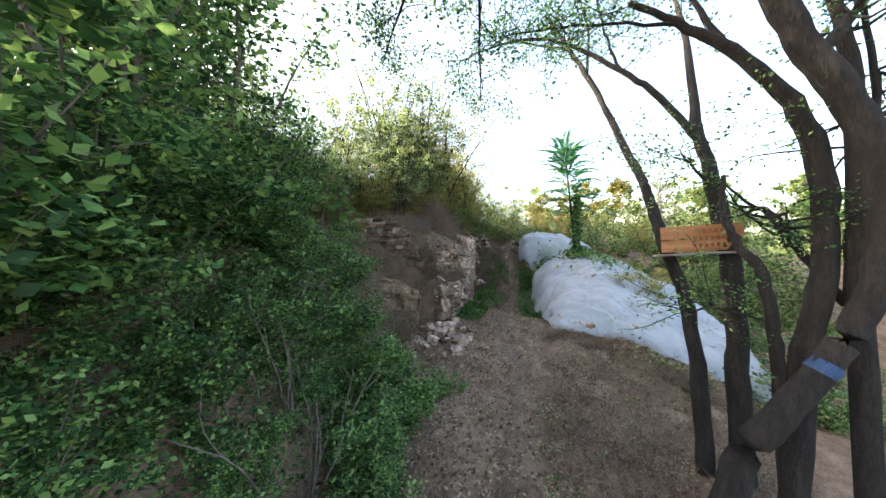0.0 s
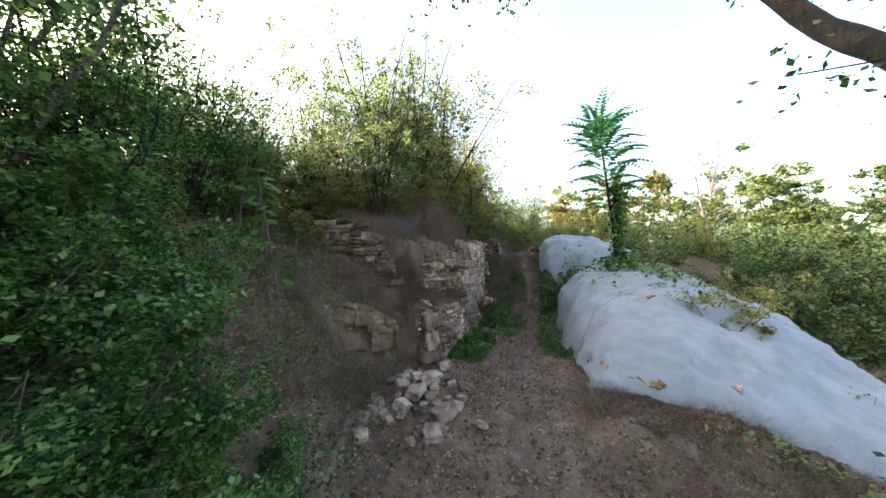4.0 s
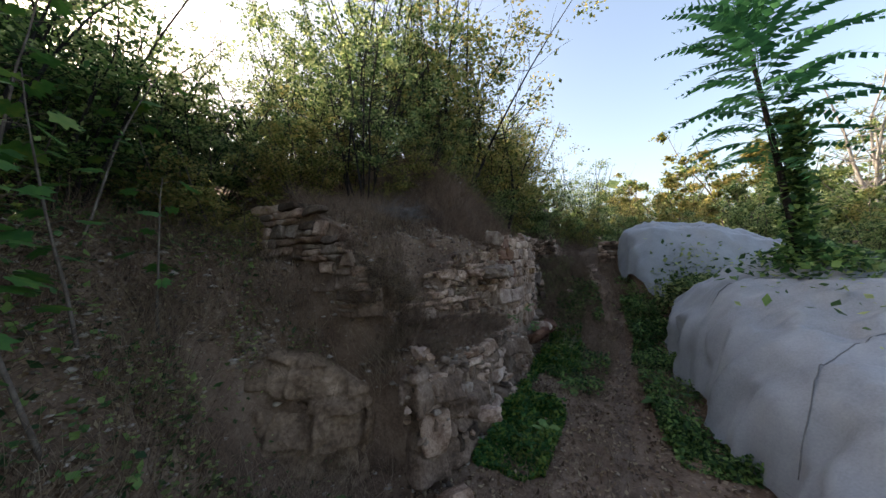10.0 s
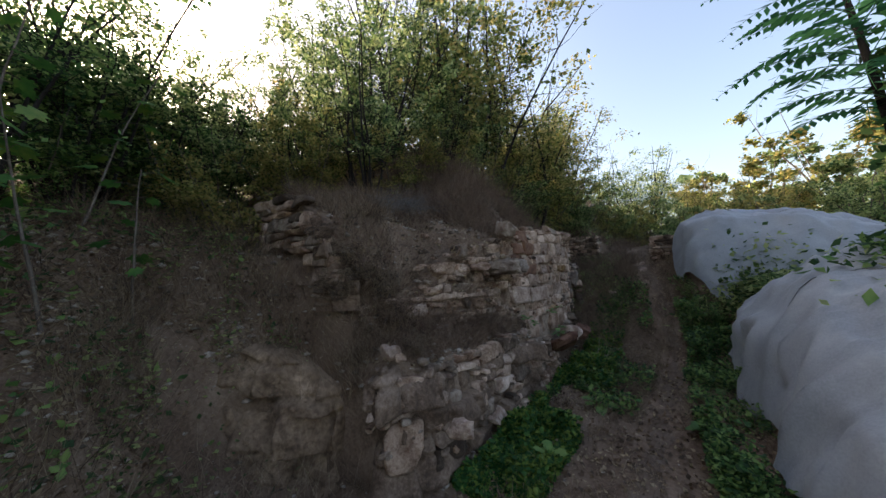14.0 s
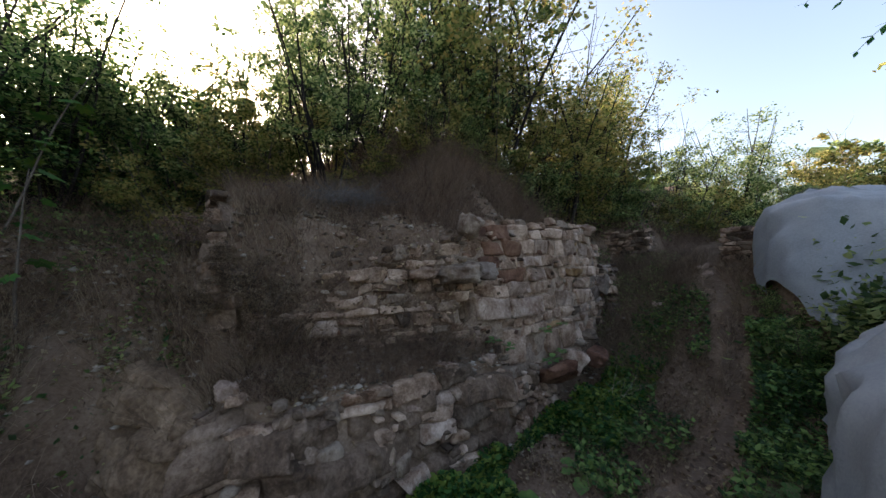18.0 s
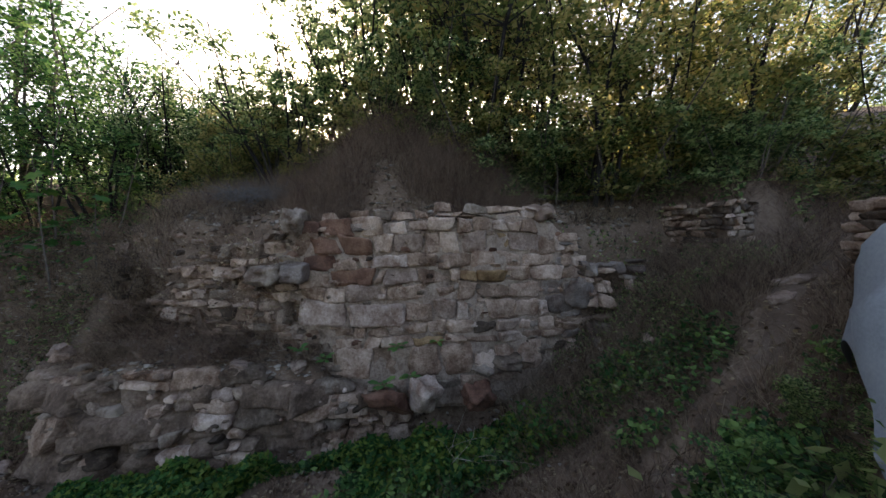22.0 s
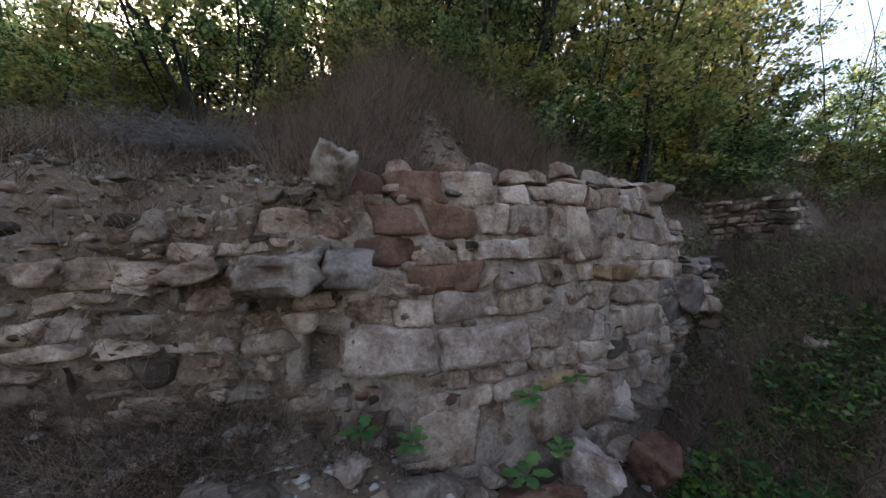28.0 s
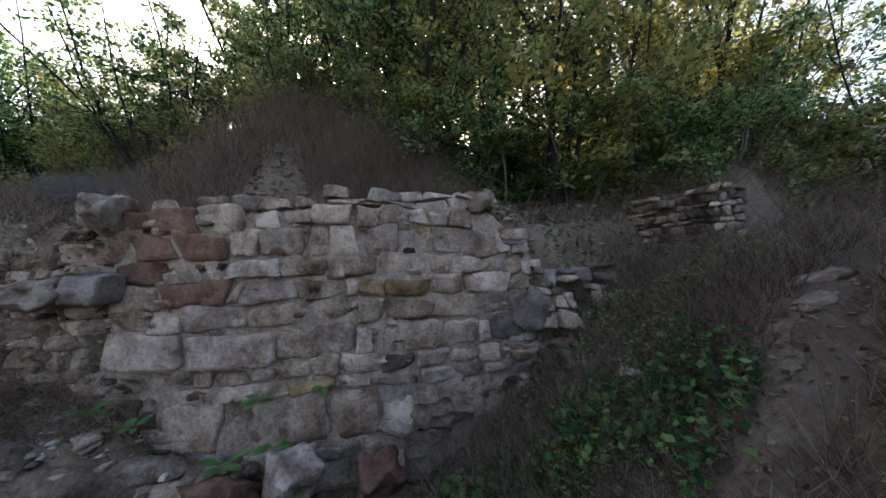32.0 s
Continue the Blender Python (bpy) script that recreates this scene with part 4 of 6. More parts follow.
M_CHIP = material("stone_chips", [(.10, .078, .06), (.2, .16, .128), (.3, .25, .21), (.4, .345, .3)], 3, 30, .95, .2, per_piece=.5, island=True)
scatter("rubble", 9000, 61, (-5.6, -.9, 12.2, 20.8), (.015, .11), M_CHIP, "small limestone rubble on the bank", lambda x, y, r: (line_dist(x, y, FOOT)[0] > -.25) & (r.random(len(x)) < .75))
scatter("rubble", 5000, 63, (-5.2, -1.9, 11.4, 14.2), (.012, .07), M_CHIP, "pale stone chips on the littered bank", lambda x, y, r: r.random(len(x)) < .8)
scatter("rubble", 900, 64, (-2.25, -1.55, 14.9, 17.6), (.01, .08), M_CHIP, "broken stone chips on the ledge under the wall", lambda x, y, r: line_dist(x, y, FOOT)[0] > .05)
scatter("gravel", 3000, 62, (-1.6, 2.6, 8, 20.6), (.008, .045), M_CHIP, "pebbles and chips on the earth path", lambda x, y, r: line_dist(x, y, FOOT)[0] < .1)
# ---------------------------------------------------------------- plants


def join(parts):
    V, F, n = [], [], 0
    for v, f in parts:
        V.append(v), F.append(f + n)
        n += len(v)
    return np.concatenate(V), np.concatenate(F)


def limb(rng, start, way, length, r0, r1, bend=.25, n=7, up=.15):
    pts, w = [np.array(start, float)], np.array(way, float) / np.linalg.norm(way)
    for _ in range(n - 1):
        w = w + rng.normal(0, bend / math.sqrt(n), 3) + (0, 0, up / n)
        w /= np.linalg.norm(w)
        pts.append(pts[-1] + w * length / (n - 1))
    return np.array(pts), np.linspace(r0, r1, n)


def leaves(rng, C, size, spread=.6, long=1.6):
    """A folded diamond of two triangles pairs for each centre."""
    n = len(C)
    a = rng.normal(0, 1, (n, 3))
    a[:, 2] = a[:, 2] * .5 - .25
    a /= np.linalg.norm(a, axis=1, keepdims=True)
    b = np.cross(a, rng.normal(0, 1, (n, 3)) * [.5, .5, 0.3] + [0, 0, 1])
    b /= np.linalg.norm(b, axis=1, keepdims=True)
    s = size * rng.uniform(1 - spread, 1 + spread, (n, 1))
    c = np.cross(a, b)
    V = np.stack([C - a * s * long / 2, C + b * s * .5 + c * s * .12, C + a * s * long / 2, C - b * s * .5 + c * s * .12], 1).reshape(-1, 3)
    i = np.arange(n)[:, None] * 4
    F = np.concatenate([i + [[0, 1, 2]], i + [[0, 2, 3]]])
    return V, F


def shrub_mesh(seed, stems, height, lean, leaf_n, leaf, clump=.16, r0=.02, low=.25, spread=.35, forks=5):
    """Several leaning stems with side shoots; leaves sit in loose clumps round the shoots."""
    rng = np.random.default_rng(seed)
    wood, tips = [], []
    for _ in range(stems):
        an = rng.uniform(0, 2 * math.pi)
        st = np.array([math.cos(an), math.sin(an), 0]) * rng.uniform(0, spread)
        way = np.array([math.cos(an) * lean, math.sin(an) * lean, 1]) + rng.normal(0, .12, 3)
        h = height * rng.uniform(.6, 1.05)
        p, r = limb(rng, st - [0, 0, .15], way, h, r0 * rng.uniform(.7, 1.2), r0 * .2)
        wood.append(tube(p, r, 5))
        for _ in range(forks):
            k = rng.uniform(low, .98)
            q = p[int(k * 6)]
            w2 = np.array([rng.normal(), rng.normal(), rng.uniform(-.1, .9)])
            p2, r2 = limb(rng, q, w2, h * rng.uniform(.15, .38) * (1.25 - k * .6), r0 * .35 * (1.2 - k), .002, .5, 5)
            wood.append(tube(p2, r2, 4))
            tips += list(p2[1:])
        tips += list(p[int(low * 6) + 1:])
    tips = np.array(tips)
    # leaves gather in tufts of uneven size
    tuft = tips[rng.integers(0, len(tips), max(20, leaf_n // 70))] + rng.normal(0, clump * .6, (max(20, leaf_n // 70), 3))
    pick = (rng.random(leaf_n) ** 1.4 * len(tuft)).astype(int)
    C = tuft[pick] + rng.normal(0, clump * .5, (leaf_n, 3)) * [1, 1, .65]
    C[:, 2] = np.maximum(C[:, 2], .02)
    return mesh_np("stems", *join(wood)), mesh_np("crown", *leaves(rng, C, leaf))


def plant(name, kit, at, rz, size, mat, label, category, group="", sink=.05, wood=None):
    stems, crown = kit
    ob = holder(name, (at[0], at[1], (g(at[0], at[1]) if len(at) < 3 else at[2]) - sink), rz, size)
    if stems:
        piece("trunk", in_mat(stems, wood) if wood else stems, M_TWIG, ob)
    piece("crown", crown, mat, ob)
    return tagged(ob, label, category, group)



def kit_in(kit, mat):
    return (kit[0], in_mat(kit[1], mat))


def blades(rng, P, h, width, lean=.35, kink=.3):
    """Thin upright stalks: a tapered strip bent once."""
    n = len(P)
    a = rng.uniform(0, 6.3, n)
    side = np.stack([np.cos(a), np.sin(a), 0 * a], 1)
    d1 = np.stack([rng.normal(0, lean, n), rng.normal(0, lean, n), np.ones(n)], 1)
    d2 = d1 + rng.normal(0, kink, (n, 3)) * [1, 1, .3]
    hh = (h * rng.uniform(.4, 1.15, n))[:, None]
    w = width
    m = P + d1 * hh * .5
    t = m + d2 * hh * .5
    V = np.stack([P - side * w, P + side * w, m + side * w * .7, m - side * w * .7, t + side * w * .15, t - side * w * .15], 1).reshape(-1, 3)
    i = np.arange(n)[:, None] * 6
    return V, np.concatenate([i + [[0, 1, 2, 3]], i + [[3, 2, 4, 5]]])


def field(name, n, seed, box, keep, make, mat, label, category):
    """Countless small plants as one object."""
    rng = np.random.default_rng(seed)
    x, y = rng.uniform(box[0], box[1], n * 4), rng.uniform(box[2], box[3], n * 4)
    bare = (np.abs(line_dist(x, y, LOW)[0]) < .3) & (y > 13.3) & (y < 14.3) & (rng.random(len(x)) < .9)
    ok = keep(x, y, rng) & ~bare
    x, y = x[ok][:n], y[ok][:n]
    V, F = make(rng, np.stack([x, y, ground_z(x, y)], 1))
    return tagged(piece(name, mesh_np(name, V, F), mat), label, category, kind="stuff")


K_TREE = [shrub_mesh(20 + i, 9, 4.4, .33, 7000, .041, .3, .035, .3, .4, 13) for i in range(4)]
K_BUSH = [shrub_mesh(30 + i, 9, 1.8, .55, 9500, .03, .13, .016, .1, .45, 7) for i in range(3)]
K_BARE = [shrub_mesh(45 + i, 11, 5.0, .36, 6200, .038, .17, .024, .35, .3, 22) for i in range(2)]
K_NEAR = [shrub_mesh(50 + i, 11, 1.5, .7, 11500, .032, .15, .013, .08, .4, 8) for i in range(3)]

rng0 = np.random.default_rng(5)
# the wood on the slope above the wall
# each with the height of its top
SLOPE = [(-3.9, 15.8, 6.8, "b"), (-4.7, 16.9, 8.4, "b"), (-4.3, 17.9, 9.0, "b"), (-3.9, 18.9, 9.0, "a"), (-5.6, 16.4, 7.8, "b"), (-4.2, 19.8, 9.0, "a"), (-3.4, 20.3, 7.0, "a"), (-3.9, 21.6, 8.2, "a"), (-4.9, 15.1, 5.8, "b"), (-5.5, 14.2, 5.8, "b"), (-4.5, 16.1, 6.6, "b"), (-5.6, 15.4, 5.6, "b"), (-7.0, 15.8, 6.6, "b"), (-6.3, 13.8, 6.2, "b"), (-7.2, 14.4, 7.0, "b"),
         (-3.4, 22.2, 7.0, "a"), (-4.6, 24.0, 8.2, "o"), (-1.6, 26.2, 6.0, "o"), (-6.2, 28, 10, "a"), (-1.8, 28.6, 6.8, "o"), (-.4, 32, 6.2, "a"),
         (-3.5, 22.9, 5.8, "a"), (-1.4, 26.2, 5.6, "o"), (-3.2, 21.4, 6.0, "a"), (-3.5, 19.6, 6.4, "a"), (-3.7, 17.4, 5.4, "b"), (-5.6, 18.6, 10.6, "o"), (-6.6, 17.6, 10.4, "b"), (-4.9, 19.4, 10.0, "b"), (-2.5, 23.8, 6.2, "b"),
         (-8.0, 14.7, 5.8, "o"), (-6.6, 13.0, 6.2, "g"), (-5.6, 12.8, 5.8, "o"), (-7.2, 13.1, 7.0, "o"), (-8.6, 12.6, 7.0, "g"), (-5.9, 13.0, 6.4, "g"), (-6.4, 14.6, 6.4, "b"), (-6.6, 16.6, 6.6, "o"), (-5.0, 11.2, 5.8, "g"), (-5.3, 12.2, 6.2, "g"), (-4.3, 10.7, 5.0, "g"), (-7.0, 16.6, 8, "o"),
         (-7.4, 30, 11, "a"), (-6.3, 11.2, 6.6, "g"), (-10, 8, 7, "g"), (-7.6, 10.6, 6, "g")]
for i, (x, y, top, k) in enumerate(SLOPE):
    kit = K_BARE[i % 2] if k == "b" else K_TREE[i % 4]
    s = (top - g(x, y)) / (5.1 if k == "b" else 4.6)
    mat = {"b": L_OLIVE, "o": L_OLIVE, "a": L_AUTUMN, "g": L_GREEN}[k]
    word = {"b": "thin many-stemmed tree with sparse leaves and bare twigs", "o": "many-stemmed tree with olive green leaves on the slope", "a": "many-stemmed tree turning yellow on the slope",
            "g": "many-stemmed tree with dark green leaves on the slope"}[k]
    plant("tree", kit_in(kit, mat), (x, y), rng0.uniform(0, 6.3), s, mat, word, "tree", "trees on the slope", .05, M_BARK)
# bushes along the edge of the bare bank
BUSHES = [(-3.3, 19.7, 1.0, "o"), (-3.3, 20.7, 1.15, "a"), (-3.1, 21.7, 1.1, "o"), (-2.9, 22.4, 1.0, "o"), (-3.6, 18.7, 1.0, "a"), (-3.4, 22.7, 1.0, "a"), (-4.0, 18.0, 1.2, "o"), (-3.6, 23.4, 1.0, "a"), (-3.6, 18.4, .8, "o"), (-3.7, 19.4, .85, "o"), (-3.4, 20.6, .8, "o"), (-2.7, 21.9, .8, "o"), (-2.7, 22.8, .9, "a"), (-3.5, 17.3, .7, "a"), (-4.6, 15.4, .85, "a"), (-5.4, 14.9, .7, "o"), (-3.9, 16.3, .7, "a"), (-4.9, 14.55, .9, "a"), (-5.3, 14.1, .8, "a"), (-5.9, 14.3, 1.05, "o"), (-6.8, 14.4, 1.3, "o"), (-4.3, 14.9, .7, "a"), (-6.4, 13.8, 1.3, "g"), (-7.4, 14.0, 1.5, "o"),
          (-6.2, 13.4, 1.0, "g"), (-5.6, 12.4, .8, "g"), (3.7, 17.6, .55, "o"), (3.9, 18.6, .5, "o"), (4.8, 17.8, .55, "g"), (5.4, 18.6, .6, "o"), (4.3, 16.5, .45, "o"), (6.4, 18, .6, "g"), (3.9, 19.9, .5, "o"), (6.6, 16, .6, "o"), (5.0, 20.4, .6, "g"), (4.3, 19.1, .65, "o"), (3.6, 20.9, .7, "o"), (5.3, 17, .7, "g"), (5.6, 19.6, .8, "o"), (4.6, 22, .9, "a"), (2.6, 22.3, .9, "o"), (1.5, 23.3, .9, "a"), (4.4, 15.6, .8, "o"), (5.6, 14.2, .9, "g"), (-2.0, 23.6, .75, "o"), (-1.6, 25, .6, "a"),
          (-.6, 24.5, .9, "o"), (.4, 25.4, .8, "o"), (-.1, 23.0, .75, "o"), (.7, 22.6, .8, "o"), (-1.95, 22.9, .9, "a"), (-1.3, 25.0, 1.0, "o"), (.5, 24.0, 1.0, "a")]
for i, (x, y, s, k) in enumerate(BUSHES):
    mat = {"o": L_OLIVE, "a": L_AUTUMN, "g": L_GREEN}[k]
    plant("bush", kit_in(K_BUSH[i % 3], mat), (x, y), rng0.uniform(0, 6.3), s, mat, {"o": "dense olive green bush on rough ground", "a": "yellowing bush on rough ground", "g": "dark green leafy bush on rough ground"}[k], "bush", "bushes on rough ground")
# the thicket on the hill side of the path
THICKET = [(-.95, 8.9, .6), (-1.2, 9.4, .75), (-1.45, 10.0, .75), (-1.7, 10.6, .6), (-1.75, 8.2, .5), (-2.3, 9.3, .75), (-2.9, 9.6, .8), (-2.2, 7.4, .75),
           (-3.3, 8.4, 1.5), (-3.9, 9.3, 1.5), (-4.6, 10.0, 1.2), (-3.1, 7.0, 1.6), (-1.3, 7.8, .6), (-1.0, 8.1, .5), (-1.9, 10.2, .68), (-1.6, 9.6, .8), (-3.1, 10.3, .8), (-1.25, 10.3, .5), (-2.3, 10.3, .8), (-2.6, 9.9, 1.0), (-3.2, 10.8, .8), (-1.95, 10.55, .7), (-3.7, 10.4, 1.0), (-.85, 11.3, .26), (-1.0, 11.05, .22), (-1.95, 9.1, .5), (-2.5, 8.6, .6), (-2.0, 9.8, .5),
           (-2.3, 8.0, .7), (-2.9, 7.7, 1.0), (-4.4, 11.0, .7), (-2.0, 11.0, .42), (-2.35, 10.7, .55), (-2.2, 11.35, .3)]
for i, (x, y, s) in enumerate(THICKET):
    near = L_FRESH if i in (3, 14) else L_GREEN
    plant("bush", kit_in(K_NEAR[i % 3], near), (x, y), rng0.uniform(0, 6.3), s, near, "tangled green bush beside the path", "bush", "bushes beside the path")
for i, (x, y, s) in enumerate([(-3.6, 8.5, 1.1), (-3.9, 7.2, 1.2), (-4.6, 9.6, 1.25), (-5.0, 8.6, 1.4), (-5.9, 10.0, 1.45)]):
    plant("tree", kit_in(K_TREE[i % 4], L_GREEN), (x, y), rng0.uniform(0, 6.3), s, L_GREEN, "slender tree with green leaves in the thicket", "tree", "trees in the thicket")


def sapling(at, seed, height, n_leaf, mat=None):
    """A thin upright stem with large lobed leaves on stalks."""
    rng = np.random.default_rng(seed)
    ob = holder("sapling", (at[0], at[1], g(*at) - .03))
    p, r = limb(rng, (0, 0, 0), (rng.normal(0, .12), rng.normal(0, .12), 1), height, .014, .004, .12, 9)
    piece("stem", mesh_np("stem", *tube(p, r, 6)), M_TWIG, ob, smooth=True)
    for i in range(n_leaf):
        k = .3 + .7 * (i + .5) / n_leaf
        q = p[min(8, int(k * 8))] + (p[min(8, int(k * 8) + 1)] - p[min(8, int(k * 8))]) * ((k * 8) % 1)
        an, s = i * 2.4 + rng.normal(0, .4), rng.uniform(.09, .17)
        d = np.array([math.cos(an), math.sin(an), .25])
        tip = q + d * s * rng.uniform(.8, 1.4)
        t = np.array([0, 9, 22, 40, 58, 80, 100, 122, 150, 180, 210, 238, 260, 280, 302, 320, 338, 351]) / 180 * math.pi
        rad = np.array([1, .8, .62, .95, .6, .85, .5, .5, .42, .12, .42, .5, .5, .85, .6, .95, .62, .8]) * s * .85
        u = np.array([math.cos(an), math.sin(an), -.45 + rng.normal(0, .2)])
        v = np.array([-math.sin(an), math.cos(an), rng.normal(0, .25)])
        w = np.cross(u, v)
        c = tip + u * s * .2
        V = [c] + [c + u * math.cos(a) * b + v * math.sin(a) * b + w * (-.12 * abs(math.sin(a)) * b) for a, b in zip(t, rad)]
        F = [(0, 1 + j, 1 + (j + 1) % len(t)) for j in range(len(t))]
        leaf = piece("leaf", mesh_np("leaf", V, F), mat or L_FRESH, ob)
        piece("leafstalk", mesh_np("leafstalk", *tube([q, (q + tip) / 2 + [0, 0, .01], c], [.003, .0025, .002], 4)), M_TWIG, leaf)
    return tagged(ob, "young sapling with large lobed green leaves", "sapling", "saplings on the bank")


for i, (x, y, h, n) in enumerate([(-3.2, 12.45, 2.3, 16), (-3.45, 12.3, 1.9, 14), (-3.75, 12.7, 2.0, 15), (-4.2, 12.35, 2.3, 16), (-3.9, 13.2, 1.4, 9), (-4.6, 12.9, 2.0, 14)]):
    sapling((x, y), 400 + i, h, n)

for i, (x, y, z, sz) in enumerate([(-2.4, 14.78, 1.55, .3), (-2.46, 14.7, 1.2, .3), (-2.55, 14.62, 1.75, .3), (-1.98, 16.0, .98, .22), (-2.1, 14.9, 1.0, .2), (-2.72, 14.3, 2.1, .22), (-2.62, 14.42, 1.55, .26), (-2.36, 14.9, 1.3, .26)]):
    plant("bush", kit_in(K_BUSH[i % 3], (L_DRY, L_BRUSH)[i % 2]), (x, y, z), i * 1.3, sz * .8, L_DRY, "small dry shrub rooted in the rock ledge", "bush", "shrubs on the ledges")

def bare_shrub(at, seed, n, height):
    """Leafless pale stems rising from one root."""
    rng = np.random.default_rng(seed)
    ob = holder("bare_shrub", (at[0], at[1], g(*at) - .05))
    for _ in range(n):
        a = rng.uniform(0, 6.3)
        p, r = limb(rng, (.06 * math.cos(a), .06 * math.sin(a), 0), (.45 * math.cos(a), .45 * math.sin(a), 1), height * rng.uniform(.6, 1.1), .011, .004, .35, 9)
        stem = piece("stem", mesh_np("stem", *tube(p, r, 6)), M_TWIG, ob, smooth=True)
        for k in (4, 6):
            p2, r2 = limb(rng, p[k], (rng.normal(), rng.normal(), .8), height * .35, .005, .002, .4, 6)
            piece("twig", mesh_np("twig", *tube(p2, r2, 5)), M_TWIG, stem, smooth=True)
    return tagged(ob, "leafless shrub with pale bare stems in the thicket", "shrub", "bare shrubs in the thicket")


for i, (x, y, n, h) in enumerate([(-1.35, 8.55, 6, 1.5), (-1.75, 8.95, 5, 1.7), (-1.9, 8.5, 5, 1.6), (-1.55, 9.25, 4, 1.3)]):
    bare_shrub((x, y), 600 + i, n, h)

# ---------------------------------------------------------------- tree of heaven on the heap
ail = holder("tree_of_heaven", (1.58, 17.6, 1.75))
arng = np.random.default_rng(9)
ap, ar = limb(arng, (0, 0, -.1), (-.1, 0, 1), 3.25, .05, .018, .05, 10, 0)
piece("trunk", mesh_np("trunk", *tube(ap, ar, 8)), M_BARK, ail, smooth=True)


def frond_mesh(seed, long):
    """A feathered leaf: a drooping rib with paired leaflets."""
    rng = np.random.default_rng(seed)
    n = 15
    k = np.linspace(0, 1, n)
    rib = np.stack([k * long, .04 * np.sin(k * 5 + seed), .18 * long * np.sin(k * 2.6) - .28 * long * k ** 2], 1)
    V, F = tube(rib, np.linspace(.006, .002, n), 4)
    Vs, Fs, base = [V], [F], len(V)
    for j in range(2, n):
        for sd in (-1, 1):
            s = .19 * math.sin(.6 + 2.2 * k[j]) * rng.uniform(.85, 1.1)
            a = rib[j]
            d = np.array([.45, sd, -.35 + rng.normal(0, .12)])
            d /= np.linalg.norm(d)
            w = np.array([.17, -.03 * sd, .03]) * s * 1.25
            Vs.append(np.array([a, a + d * s * .4 + w, a + d * s, a + d * s * .4 - w]))
            Fs.append(np.array([[0, 1, 2, 3]]) + base)
            base += 4
    return mesh_np("frond", np.concatenate(Vs), np.concatenate(Fs))


FRONDS = [frond_mesh(i, 1.0) for i in range(4)]
for i in range(58):
    k = 1 - .6 * (i / 58) ** 1.3
    q = np.array([np.interp(k * 9, range(10), ap[:, c]) for c in range(3)])
    fr = new("frond", in_mat(FRONDS[i % 4], L_AIL))
    fr.parent = ail
    fr.location = q
    fr.rotation_euler = (0, radians(-68 + 74 * (i / 58) ** .6 + arng.normal(0, 9)), i * 2.399)
    s = arng.uniform(.85, 1.2)
    fr.scale = (s,) * 3
tagged(ail, "young tree of heaven with feathered green leaves", "tree")
# ivy that climbs its stem and spills over the sheet
ivy = np.random.default_rng(12)
IC = np.concatenate([np.stack([1.58 + ivy.normal(0, .085, 1500), 17.6 + ivy.normal(0, .085, 1500), ivy.uniform(1.7, 3.6, 1500)], 1),
                     np.stack([1.62 + ivy.normal(0, .32, 700), 17.5 + ivy.normal(0, .3, 700), 0 * ivy.random(700)], 1)])
low = IC[:, 2] == 0
IC[low, 2] = mound_top(IC[low, 0], IC[low, 1]) + ivy.uniform(.02, .22, low.sum())
tagged(piece("climbing_ivy", mesh_np("climbing_ivy", *leaves(ivy, IC, .06)), L_GREEN), "ivy wound round the stem above the white sheet", "climber", kind="stuff")


def on_heap(name, n, seed, at, spread, size, mat, label, high=.15):
    rng = np.random.default_rng(seed)
    x, y = at[0] + rng.normal(0, spread[0], n), at[1] + rng.normal(0, spread[1], n)
    C = np.stack([x, y, np.maximum(mound_top(x, y), ground_z(x, y)) + rng.uniform(.02, high, n)], 1)
    return tagged(piece(name, mesh_np(name, *leaves(rng, C, size)), mat), label, "weeds", kind="stuff")


plant("bush", kit_in(K_BUSH[0], L_GREEN), (.02, 19.28), .3, .34, L_GREEN, "leafy green weeds below the hanging sheet", "bush")
plant("bush", kit_in(K_BUSH[2], L_OLIVE), (-.12, 19.75), 1.3, .28, L_OLIVE, "yellowish green weeds below the hanging sheet", "bush")
on_heap("weeds", 2600, 14, (.9, 19.3), (.5, .22), .05, L_OLIVE, "trailing weeds between the two sheets", .25)
on_heap("weeds", 1500, 15, (2.3, 17.4), (.5, .6), .05, L_OLIVE, "weeds growing on the ridge of the heap", .2)
on_heap("weeds", 500, 16, (1.2, 14.75), (.2, .1), .035, L_OLIVE, "weeds at the edge of the sheet", .06)
plant("bush", kit_in(K_BUSH[1], L_AUTUMN), (2.95, 15.9, .55), 1.0, .8, L_AUTUMN, "feathery yellow-green shrub growing through the sheet", "bush")

